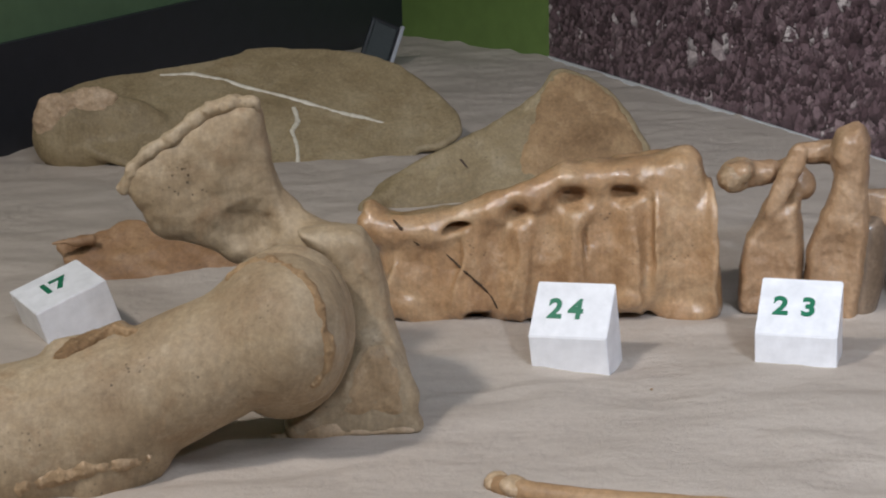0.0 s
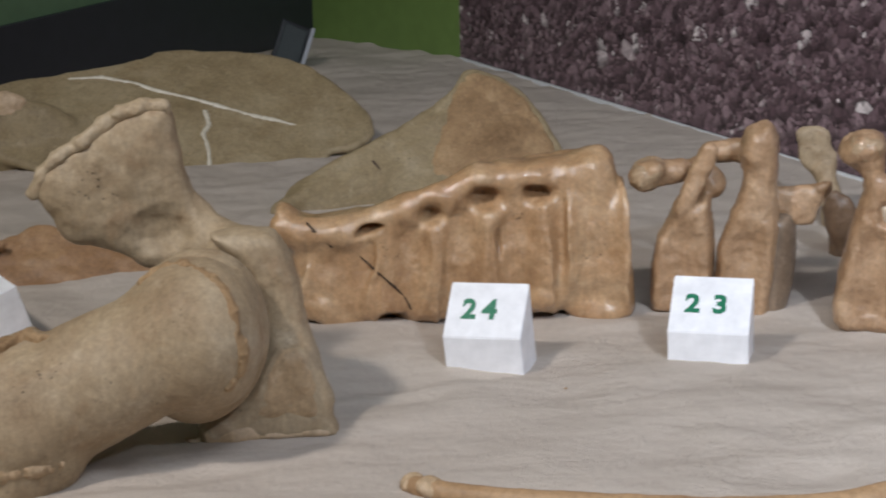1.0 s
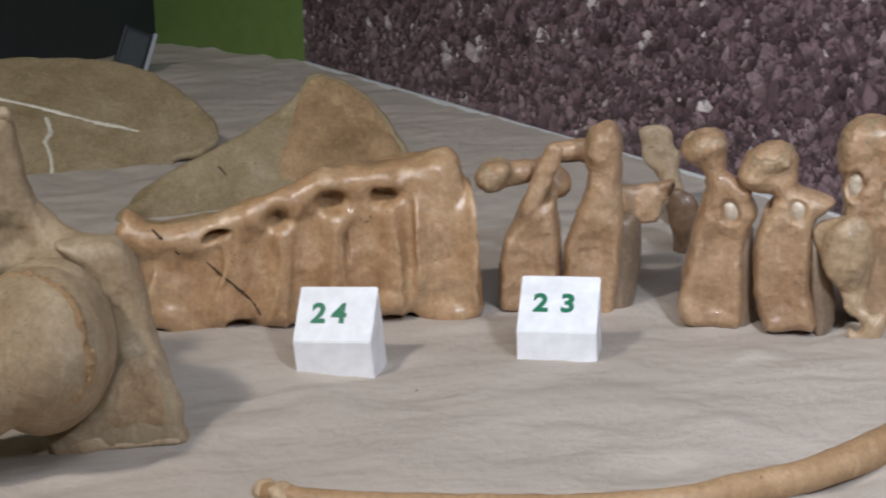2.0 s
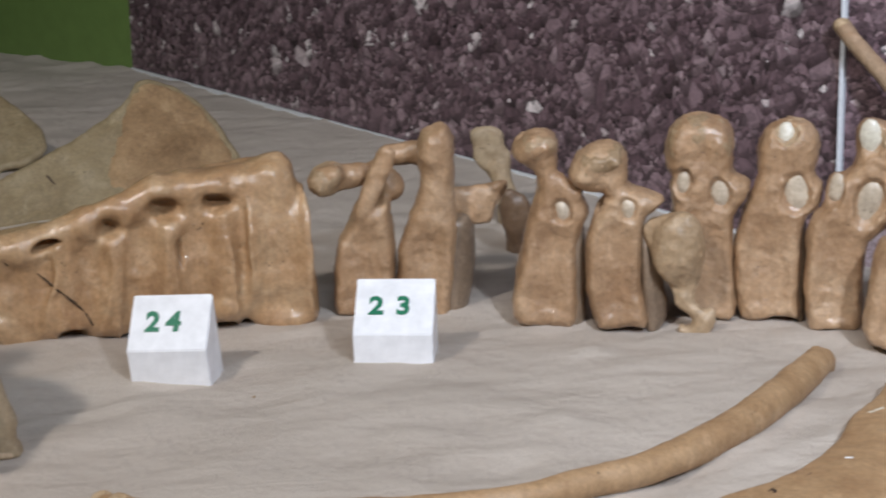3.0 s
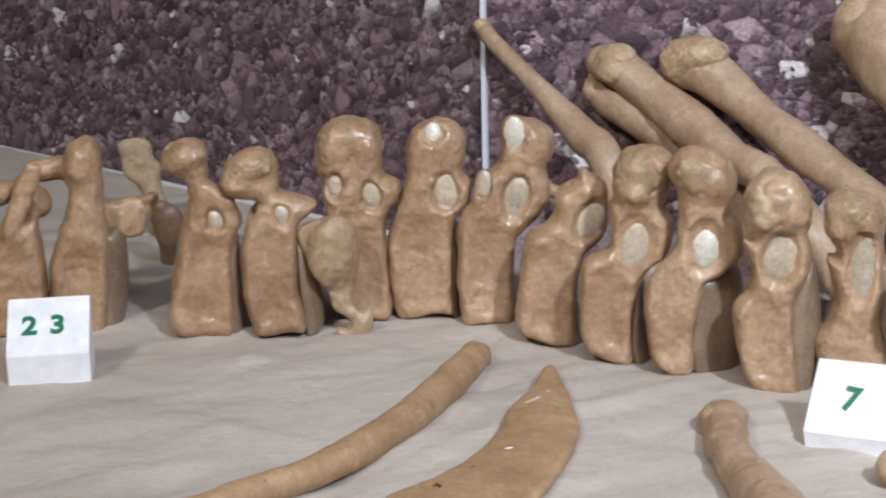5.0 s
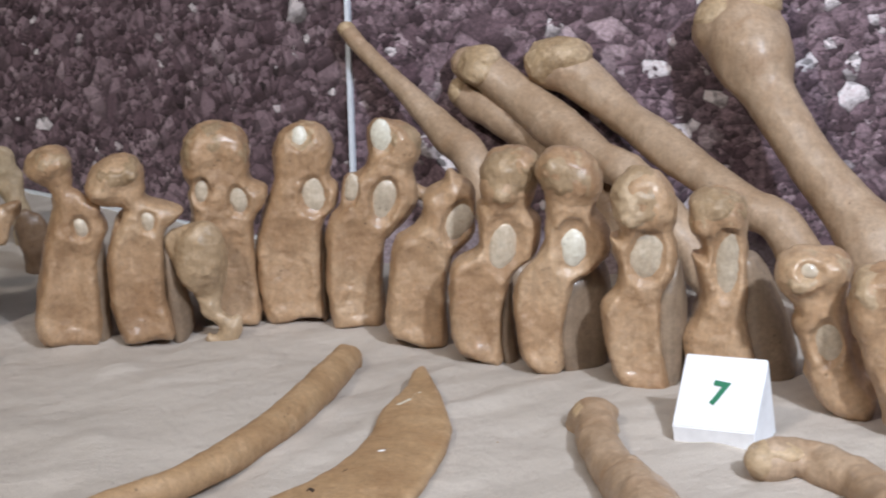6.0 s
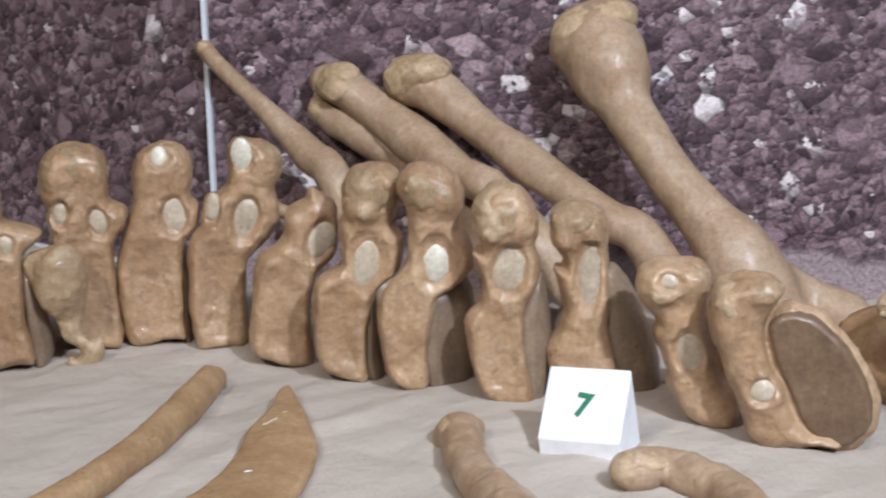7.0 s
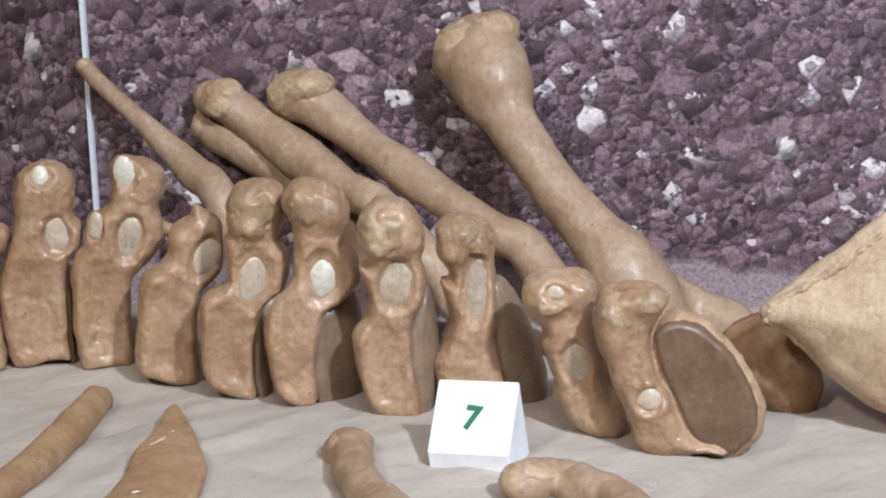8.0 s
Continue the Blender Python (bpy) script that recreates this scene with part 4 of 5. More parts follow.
vertebra((0.515, 1.570, 0), -18.2, 26, "brown fossil vertebra, slightly turned, with a pale oval joint face",
         [(-4.74, 14.4), (-3.97, 15.99), (-2.7, 17.3), (-1.27, 17.36), (-0.04, 16.39), (0.57, 14.75), (0.38, 13.44), (2.1, 13.07), (3.97, 12.16), (3.38, 11.29), (2.01, 10.12), (1.93, 7.56), (1.94, 4.34), (2.6, 0), (0.8, 0.29), (-2.06, -0.31), (-2.83, 1.24), (-3.34, 4.59), (-3.22, 7.53), (-2.66, 10.12), (-2.14, 11.69), (-1.44, 12.61), (-3.18, 12.78), (-4.23, 13.29)],
         flank=[(1.49, 9.58), (2.24, 8.76), (3.2, 6.42), (4.19, 2.65), (4.23, 0.36), (3.26, -0.81), (1.95, -0.6)],
         waist=((-0.53, -2.9, 8.23), (-0.51, -2.9, 2.92)),
         knobs=[(-2.4, 2, 15.47, 1.7, 2.2, 1.5), (-3.21, 2.1, 14.33, 1.3, 2.2, 1.1), (-0.87, 2.2, 15.95, 1.2, 2.2, 1.1)],
         pits=[(0.59, 0.5, 11.39, 0, -1, 0, 0.75, 1.1, 0, -10, 0, GREYPAD, 1), (-2.15, 2.08, 11.47, -0.68, -0.39, 0.63, 0.4, 0.7, -38.9, 10, -60.2, GREYPAD, 1)])
vertebra((0.596, 1.575, 0), -20.7, 27, "tan fossil vertebra with a broad flat head and paired joint faces",
         [(-3.56, 16.9), (-2.58, 18.88), (-0.6, 19.36), (1.35, 18.79), (2.25, 17.14), (2.4, 14), (3.79, 13.22), (3.88, 11.88), (2.91, 10.45), (2.52, 9.33), (2.54, 7.59), (2.64, 4.75), (3.06, 0.62), (2.57, -0.14), (1.15, 0.11), (-2.53, 0.59), (-3.15, 2.69), (-3.14, 5.66), (-3.41, 9.47), (-3.05, 10.97), (-3.32, 12.59), (-3.08, 13.54), (-3.79, 14.52)],
         waist=((1.13, -2.9, 7.12), (1.29, -2.9, 2.24)),
         knobs=[(-0.7, 2.3, 17.39, 2.3, 2.2, 1.8), (-2.38, 2.2, 16.29, 1.2, 2.2, 1.5), (1.25, 2.3, 16.56, 1.1, 2.2, 1.9)],
         pits=[(-2.09, 0.58, 13.21, -0.12, -0.99, 0.02, 0.65, 1.1, -1.1, 6, -7.1, GREYPAD, 1), (1.29, 0.5, 12.3, 0, -1, 0, 0.85, 1.35, 0, -6, 0, GREYPAD, 1)])

# a flaky broken piece leaning against the row, with a hooked lower end
b = Clay(cell=0.18, melt=0.5, rough=0.09, size=0.7, seed=28, warp=0.16)
b.slab([(-4.71, 9.46), (-3.97, 10.53), (-2.37, 11.01), (-0.57, 10.96), (0.63, 9.69), (1.15, 7.86), (0.73, 5.37), (-0.05, 3.19), (0.91, 2.22), (1.9, 2.4), (2.12, 0.77), (1.31, -0.43), (-0.5, -0.54), (-1.47, 0.12), (-1.09, 0.9), (-0.42, 0.52), (0.11, 1.13), (-0.24, 1.72), (-1.66, 2.49), (-1.99, 3.97), (-2.66, 5.61), (-3.36, 6.51), (-4.55, 8.21)], 1.2, 6, 0.45, 0.9, 0)
b.ball((-1.42, 1.1, 7.97), (2.2, 1.4, 3.2), (0, 14, 0), melt=0.8)
bone = b.build("bone_fragment", KNOB, (0.575, 1.546, 0), -20.4, "pale tan flaky fossil bone leaning against a vertebra", "fossil bone")

vertebra((0.652, 1.559, 0), -22.7, 29, "dark tan fossil vertebra with one pale filled pit in its head",
         [(-1.3, 16.6), (-0.4, 18.02), (1.43, 18.73), (3.03, 18.54), (4.11, 17.42), (4.2, 15.4), (3.72, 13.75), (4.81, 12.77), (4.53, 10.73), (3.21, 9.62), (2.92, 7.34), (2.83, 2.95), (3.09, -0.09), (1.19, 0.22), (-1.94, -0.4), (-2.67, 0.27), (-3.21, 3.87), (-3.29, 8.03), (-2.35, 10.46), (-1.58, 12.34), (-1.09, 13.61), (-1.44, 14.74)],
         flank=[(2.16, 9.13), (3.22, 9.49), (3.52, 7.8), (3.48, 3.24), (3.67, 0.52), (3.23, -0.7), (2.32, -0.52)],
         waist=((-0.18, -2.9, 7.96), (-0.16, -2.9, 2.53)),
         knobs=[(1.87, 2.4, 16.77, 2.16, 2.2, 2.04)],
         pits=[(1.14, 0.59, 17.99, -0.12, -0.95, 0.3, 0.72, 0.96, -17.6, 0, -7, PLASTER, 1.25), (2.31, 0.5, 12.2, 0, -1, 0, 1.14, 1.8, 0, -4, 0, GREYPAD, 1)])
vertebra((0.699, 1.515, 0), -24.8, 30, "golden tan fossil vertebra with white pit and two oval joint faces",
         [(1.46, 16.57), (1.1, 18.24), (1.82, 19.28), (3.04, 19.42), (4.83, 18.68), (5.85, 17.05), (5.96, 15.79), (5.19, 14.54), (5.56, 13.43), (5.87, 11.74), (5.21, 10.31), (3.76, 9.19), (2.47, 7.86), (2.25, 3.97), (2.49, 0.99), (2.12, -0.43), (0.14, -0.15), (-2.26, -0.42), (-2.78, 0.24), (-2.92, 3.99), (-2.93, 8.48), (-2.5, 10.14), (-1.4, 11.47), (-1.23, 13.27), (-0.87, 14.38), (0.22, 14.37), (1.09, 15.1)],
         waist=((-0.23, -2.9, 7.92), (-0.16, -2.9, 2.56)),
         knobs=[(3.75, 2.5, 16.9, 2.16, 2.2, 2.04)],
         pits=[(2.35, 0.51, 18, -0.12, -0.99, 0.06, 1.02, 1.5, -3.4, 6, -6.6, PLASTER, 1.2), (-0.56, 0.8, 13.18, -0.26, -0.96, 0.05, 0.78, 1.44, -3.1, 8, -15.2, GREYPAD, 1), (2.59, 0.5, 12.12, 0, -1, 0, 1.14, 2.1, 0, 6, 0, GREYPAD, 1)],
         rods=[(5.1, 4.5, 12.22, 0.8, 6.81, 4.5, 11.41, 0.6)])
vertebra((0.720, 1.437, 0), -26.6, 31, "glossy tan fossil vertebra leaning over, with a pale oval joint face",
         [(3.07, 15.94), (3.76, 15.18), (5.01, 14.55), (5.4, 13.61), (5.41, 11.87), (5.14, 9.57), (3.89, 8.46), (3.1, 7.74), (2.49, 3.87), (2.71, 0.75), (2.5, -0.4), (1, -0.49), (-0.85, 0.02), (-2.5, 0.56), (-2.9, 1.95), (-2.51, 5.79), (-2.12, 9.64), (-0.18, 10.84), (0.62, 11.76), (0.52, 13.5), (1.3, 14.22), (2.46, 14.71)],
         waist=((0.31, -2.9, 7.4), (0.01, -2.9, 2.26)),
         pits=[(3.76, 0.5, 11.34, 0, -1, 0, 1.2, 2, 0, 24, 0.1, GREYPAD, 1.05)])
vertebra((0.741, 1.362, 0), -28.6, 32, "golden tan fossil vertebra with a ball-shaped head and pale joint face",
         [(0.48, 17.29), (1.26, 18.57), (2.89, 18.92), (4.47, 18.21), (5.11, 16.5), (4.93, 14.49), (4.36, 13.58), (5.38, 12.83), (5.42, 11.48), (4.88, 9.21), (3.63, 8.37), (2.71, 7.27), (2.07, 4.06), (2.29, -0.58), (-0.26, -0.11), (-2.18, 0.99), (-2.65, 2.83), (-2.7, 6.28), (-2.48, 8.53), (-1.71, 9.44), (-0.09, 10.1), (0, 11.79), (-0.07, 14.02), (0.48, 14.54), (0.31, 15.82)],
         flank=[(2.06, 7.52), (2.92, 7.32), (3, 3.85), (3.5, -0.04), (3.2, -1.26), (1.72, -1.27), (1.19, 2.74)],
         waist=((-0.15, -2.9, 7.66), (-0.17, -2.9, 2.65)),
         knobs=[(2.71, 2, 16.59, 2.45, 2.2, 2.35), (2.02, 1.7, 15.23, 1.5, 2.2, 1.1), (3.8, 1.9, 17.68, 1.3, 2.2, 1.2)],
         pits=[(2.04, 0.5, 10.51, 0, -1, 0, 1.2, 2.1, 0, 10, 0, GREYPAD, 1.35)])
vertebra((0.786, 1.302, 0), -31.1, 33, "glossy golden fossil vertebra with a shiny filled joint face",
         [(-1.59, 17.37), (-1.15, 18.79), (0.27, 19.26), (1.86, 19), (2.84, 17.71), (3.3, 16.04), (2.72, 14.46), (4.17, 12.74), (4.19, 10.52), (2.79, 8.86), (0.83, 7.46), (0.19, 3.49), (0.39, -0.32), (-1.67, -0.41), (-3.38, 0.63), (-4.04, 4.15), (-4, 7.14), (-3.55, 8.61), (-2.25, 9.88), (-1.49, 11.13), (-1.2, 13.32), (-1.41, 14.94)],
         flank=[(-0.09, 8.11), (2.83, 9.46), (3.86, 8.92), (4.36, 6.6), (4.34, 2.06), (3.88, -0.21), (2.54, -0.91), (0.25, -1.04), (-0.57, 2.36)],
         waist=((-1.78, -2.9, 7.73), (-1.77, -2.9, 2.78)),
         knobs=[(0.51, 2, 17.14, 2.3, 2.2, 2.2), (-0.53, 1.8, 18, 1.4, 2.2, 1.4), (1.95, 2.2, 16.75, 1.4, 2.2, 1.7)],
         pits=[(0.99, 0.5, 11.16, 0, -1, 0, 1.1, 1.7, 0, 6, 0, PLASTER, 1.45)])
vertebra((0.821, 1.231, 0), -33.7, 34, "tan fossil vertebra with a broad sloping body and oval joint face",
         [(-2.6, 16.11), (-2.09, 17.66), (-0.41, 18.5), (1.32, 17.92), (2.15, 16.48), (2.43, 14.67), (2.16, 13.24), (2.81, 11.79), (2.66, 9.77), (1.45, 7.87), (1.38, 5.43), (1.95, 1.97), (2.45, -0.22), (0.38, -0.59), (-1.71, 0.13), (-2.69, 1.3), (-3.14, 3.58), (-3.78, 6.54), (-3.37, 7.65), (-2.26, 8.68), (-2.07, 10.12), (-2.61, 11.97), (-2.84, 13.22), (-1.83, 13.19), (-2.28, 14.82)],
         flank=[(0.76, 8.23), (2.81, 11.07), (3.36, 9.07), (3.59, 5.4), (3.34, 0.95), (2.58, -0.92), (1.45, -0.43), (0.87, 3.82)],
         waist=((-0.93, -2.9, 6.67), (-0.27, -2.9, 2.77)),
         knobs=[(-0.24, 2, 16.49, 2.4, 2.2, 2.2), (0.96, 2.1, 15.24, 1.5, 2.2, 2), (-1.03, 1.8, 14.91, 1.3, 2.2, 1.3)],
         pits=[(0.23, 0.5, 11.56, 0, -1, 0, 1.4, 2.1, 0, 4, 0, GREYPAD, 1.05)])
vertebra((0.885, 1.196, 0), -36.5, 35, "tan fossil vertebra with a long pale joint face",
         [(-3.71, 14.52), (-3.12, 15.84), (-1.85, 16.63), (-0.42, 16.31), (0.57, 15), (0.68, 13.32), (1.16, 11.44), (1.19, 7.94), (1.15, 5.79), (1.93, 1.52), (1.4, -0.69), (-2.94, -0.91), (-3.96, 1.64), (-4.32, 3.63), (-4.24, 4.76), (-3.17, 5.87), (-2.76, 7.39), (-3.09, 9.3), (-3.79, 11.3), (-2.67, 11.42), (-3.28, 13.02)],
         flank=[(0.32, 11.22), (1.63, 11.29), (2.91, 9.42), (4.13, 5.97), (5.27, 2.48), (5.35, 0.53), (4.42, -1), (1.41, -1.4), (0.58, 4.86)],
         knobs=[(-1.64, 2, 15.31, 2.1, 2.2, 1.6), (-0.28, 2.3, 14.26, 1.2, 2.2, 2), (-2.5, 1.9, 14.02, 1.1, 2.2, 1.2)],
         pits=[(-0.67, 0.5, 10.87, 0, -1, 0, 1.05, 2.9, 0, 3, 0, GREYPAD, 1.05)])
vertebra((0.912, 1.094, 0), -39.8, 36, "irregular tan fossil neck vertebra with a knobbly head",
         [(-5.39, 11.32), (-4.92, 12.94), (-3.36, 13.53), (-1.26, 13.43), (0.29, 12.73), (0.41, 10.92), (0.09, 9.1), (0.35, 6.95), (1.1, 4.73), (2.13, 2.87), (3, 1.58), (2.46, -0.46), (0.7, -0.46), (-1.36, 0.63), (-2.44, 2.16), (-2.92, 4.02), (-3.26, 5.82), (-4.1, 7.66), (-3.41, 8.74), (-4.79, 9.87)],
         knobs=[(-2.83, 2, 12.01, 2.2, 2.2, 1.7), (-0.96, 2.3, 12.06, 1.4, 2.2, 1.5), (-3.19, 1.8, 11.14, 1.3, 2.2, 1.1)],
         pits=[(-1.08, 0.5, 6.42, 0, -1, 0, 1.1, 1.8, 0, -6, 0.1, GREYPAD, 1), (-2.52, -0.14, 12.37, 0.06, -0.99, 0.14, 0.8, 0.75, -7.8, 0, 3.2, GREYPAD, 1)],
         rods=[(-2.64, 2.6, 9.19, 1.2, -0.63, 2.6, 8.81, 1.1), (-2.02, 2.6, 3.62, 1, 1.58, 2.6, 2.43, 1)])
vertebra((0.934, 1.016, 0), -42.6, 37, "large brown fossil neck vertebra with a broad dark oval face",
         [(-6.45, 10.28), (-6.09, 11.69), (-5.4, 12.91), (-4.05, 13.64), (-2.07, 13.3), (-0.82, 12.28), (-1.47, 10.92), (-2.24, 9.55), (-1.8, 7.28), (-0.71, 5), (0.62, 1.79), (3.85, 1), (4.04, -0.05), (0.67, 0.06), (-1.67, -0.54), (-3.68, 1.04), (-3.59, 1.76), (-4.42, 3.93), (-5.07, 5.4), (-5.59, 7.46), (-6.24, 9.05)],
         flank=[(-2.07, 9.5), (-1.17, 10.64), (0.13, 10.97), (1.85, 10.36), (3.81, 8.57), (5.35, 6.08), (6.16, 3.79), (6.06, 1.71), (4.35, -0.09), (2.16, 0.24), (0.62, 2.08), (-0.49, 4.84), (-1.59, 7.13)],
         knobs=[(-4.73, 2.5, 11.21, 1.7, 2.2, 2.2), (-2.67, 2.6, 12.28, 1.8, 2.2, 1.3), (-4.83, 2.6, 9.19, 1.3, 2.2, 1.8)],
         pits=[(-2.19, 0.42, 4.84, 0.06, -1, 0.05, 1.1, 0.9, -2.9, 0, 3.6, GREYPAD, 1)],
         rods=[(-2.56, 1.9, 4.65, 1.52, -1.95, 1.9, 4.34, 1.44), (-1.56, 2.4, 1.03, 1.04, 0.41, 2.4, 0.51, 0.96)],
         wings=[(3.5, 1.1, [(-2.68, 8.94), (-1.39, 11.09), (0.12, 11.43), (2.5, 10.37), (4.54, 8.3), (6.13, 5.72), (6.78, 3.2), (6.38, 1.25), (4.18, -0.89), (0.68, -0.78), (-1.7, 0.16)])], y=3, face=UMBER)

# limb bones leaning on the printed boards
b = Clay(cell=0.26, melt=0.7, rough=0.06, size=1.1, seed=41, warp=0.08)
b.limb((-13.52, 24.00, 24.21, 0.84), (-11.87, 22.27, 22.59, 0.90), (-8.61, 19.38, 19.82, 0.95), (-5.44, 16.82, 16.94, 1.38), (-3.09, 14.58, 14.69, 1.74), (-0.76, 12.29, 12.72, 1.75), (3.42, 7.00, 2.10, 2.16))
bone = b.build("limb_bone", SHAFT, (0.803, 1.466, 0), -28.7, "slender tan fossil limb bone leaning against the printed wall", "fossil bone", "fossil limb bones leaning on the wall")
k = Clay(cell=0.16, melt=0.5, rough=0.08, size=0.9, seed=60)
k.ball((-13.58, 23.9, 24.33), (0.86, 0.85, 0.81), (0, 30, 0))
k.ball((-13, 23.9, 23.85), (0.81, 0.8, 0.69), (0, 30, 0))
k.piece("joint_end", CRUMB, bone, "worn blunt tip")

b = Clay(cell=0.3, melt=1, rough=0.06, size=1.1, seed=42, warp=0.1)
b.limb((-10.07, 21.36, 18.37, 1.25), (-8.8, 20.67, 17.54, 1.7), (-5.78, 19.14, 16, 1.85), (-1.44, 16.83, 13.46, 1.89), (2.83, 14.5, 10.86, 2.09), (8.83, 9, 1.29, 2.17))
bone = b.build("limb_bone", SHAFT, (0.859, 1.419, 0), -31.2, "brown fossil limb bone lying behind another against the wall", "fossil bone", "fossil limb bones leaning on the wall")
k = Clay(cell=0.2, melt=0.5, rough=0.13, size=0.9, seed=68)
k.ball((-10.28, 21.06, 18.43), (1.13, 1.3, 1.36), (0, 20, 0))
k.ball((-9.53, 21.06, 17.84), (1.13, 1.3, 1.47), (0, 20, 0))
k.piece("joint_end", CRUMB, bone, "crumbly worn joint end")

b = Clay(cell=0.3, melt=1.2, rough=0.06, size=1.1, seed=43, warp=0.12)
b.limb((-20.87, 27.65, 21.28, 1.68), (-18.71, 26.77, 20.47, 2.00), (-15.37, 25.19, 18.19, 2.00), (-11.43, 22.02, 15.85, 2.28), (-7.56, 18.18, 13.68, 1.80), (-3.30, 14.98, 11.55, 1.90), (7.30, 8.00, -0.68, 2.28))
bone = b.build("limb_bone", SHAFT, (0.901, 1.299, 0), -34.7, "golden tan fossil limb bone with a knobbly end", "fossil bone", "fossil limb bones leaning on the wall")
k = Clay(cell=0.2, melt=0.9, rough=0.13, size=0.9, seed=76)
k.ball((-20.85, 27.65, 21.06), (1.69, 1.7, 1.58), (0, 0, 0))
k.ball((-19.27, 26.77, 21.95), (1.9, 1.8, 1.23), (0, 0, 0))
k.ball((-19.57, 25.77, 20.56), (1.9, 1.4, 1.23), (0, 0, 0))
k.piece("joint_end", CRUMB, bone, "crumbly worn joint end")

b = Clay(cell=0.3, melt=1.2, rough=0.06, size=1.1, seed=44, warp=0.1)
b.limb((-23.76, 28.18, 21.39, 2.40), (-21.85, 27.40, 21.04, 2.35), (-19.30, 26.06, 19.30, 2.10), (-15.89, 23.71, 17.09, 1.80), (-11.97, 20.64, 14.92, 2.04), (-8.14, 17.37, 12.88, 1.80), (-4.44, 14.46, 10.95, 1.85), (-0.34, 12.51, 8.62, 2.00), (5.03, 7.00, -2.40, 2.43))
bone = b.build("limb_bone", SHAFT, (0.957, 1.212, 0), -38.3, "long tan fossil limb bone with a rounded crumbly end", "fossil bone", "fossil limb bones leaning on the wall")
k = Clay(cell=0.2, melt=0.9, rough=0.13, size=0.9, seed=85)
k.ball((-24.08, 27.68, 21.7), (2.33, 2.3, 2.33), (0, 0, 0))
k.ball((-22.14, 26.97, 22.67), (2.53, 2.3, 1.65), (0, 0, 0))
k.piece("joint_end", CRUMB, bone, "crumbly worn joint end")

# the big shin bone standing on its broad end
b = Clay(cell=0.34, melt=1.6, rough=0.06, size=1.1, seed=45, warp=0.12)
b.limb((-21.66, 14.21, 26.60, 2.90), (-20.94, 13.44, 25.63, 3.50), (-19.87, 12.13, 23.68, 3.96), (-18.29, 10.35, 20.76, 2.65), (-15.48, 7.95, 16.95, 2.30), (-12.22, 5.87, 13.15, 2.35), (-9.04, 4.14, 9.86, 2.80), (-6.68, 2.74, 7.07, 3.60), (-2.53, 1.00, -0.36, 3.61))
b.ball((-19.88, 14.21, 28.09), (2.59, 2.4, 1.62), (0, -10, 0), melt=1)
b.ball((-23.62, 13.44, 25.37), (1.83, 2.2, 2.26), melt=1)
b.rod((-3.14, 5, 5.69), 1.25, (2.52, 4, 2.45), 1.56)
b.rod((2.52, 4, 2.29), 2.19, (5.6, 3, -0.85), 3.13)
bone = b.build("limb_bone", SHAFT, (1.125, 1.195, 0), -43.3, "big tan fossil shin bone with broad ends, leaning on the wall", "fossil bone", "fossil limb bones leaning on the wall")
k = Clay(cell=0.2, melt=1.0, rough=0.13, size=0.9, seed=96)
k.ball((-22.4, 13.41, 26.72), (3.01, 2.6, 2.37), (0, -20, 0))
k.ball((-19.73, 13.71, 27.84), (2.47, 2.4, 1.83), (0, -10, 0))
k.piece("joint_end", CRUMB, bone, "crumbly worn joint end")

# bone end behind the last vertebra; its red-brown paints in the hip bone's shadow
b = Clay(cell=0.3, melt=1.2, rough=0.06, size=1.1, seed=46, warp=0.3)
b.rod((-2.44, 6, 2.95), 3.19, (0.42, 5, 0.87), 2.51)
b.ball((-0.81, 6, 4), (3, 3.5, 3.19))
b.ball((0.86, 5, 2.38), (2.22, 3, 2.89))
b.ball((1.12, 4.5, 0.57), (1.93, 2.2, 2.02))
b.ball((-2, 7, 3.65), (2.43, 3, 2.92))
bone = b.build("bone_end", PLATE, (1.068, 1.041, 0), -45.7, "rounded fossil bone end on sand, dark orange-brown for painted-in shade", "fossil bone")

# large bone reaching in over the sand
b = Clay(cell=0.4, melt=1.6, rough=0.06, size=1.1, seed=47, warp=0.15)
b.slab([(-11.48, 9.2), (-10.96, 10.13), (-8.33, 11.61), (-4.88, 14), (-1.51, 17.25), (5.59, 21.21), (9.98, 16.08), (10.62, 1.05), (4.32, -1.13), (-0.52, 1.08), (-3.64, 2.73), (-6.35, 4.41), (-7.73, 6.17), (-9.33, 7.69), (-11.14, 8.29)], 4, 8, 1.6, 2.2, 0)
b.rod((-10.76, 4, 9.65), 0.82, (-1.08, 6, 17.19), 0.82)
b.rod((4.17, 4, 2.57), 2.77, (5.35, 3, -5.47), 2.33)
bone = b.build("hip_bone", HIP, (1.086, 0.926, 0), -49.6, "large pale tan fossil hip bone with a rough pitted rim", "fossil bone")
k = Clay(cell=0.14, melt=0.15, rough=0.12, size=0.6, seed=5)
k.rod((-10.66, 3.41, 9.95), 0.41, (-9.68, 3.64, 10.84), 0.36)
k.rod((-9.68, 3.64, 10.84), 0.36, (-8.19, 3.86, 11.71), 0.41)
k.rod((-8.19, 3.86, 11.71), 0.41, (-6.5, 4.1, 12.75), 0.36)
k.rod((-6.5, 4.1, 12.75), 0.36, (-4.8, 4.4, 13.93), 0.41)
k.rod((-4.8, 4.4, 13.93), 0.41, (-3.1, 4.65, 15.28), 0.36)
k.rod((-3.1, 4.65, 15.28), 0.36, (-2.17, 4.78, 16.08), 0.41)
k.piece("pitted_rim", CRUMB, bone, "rough pitted rim")
k = Clay(cell=0.14, melt=0.15, rough=0.1, size=0.6, seed=5)
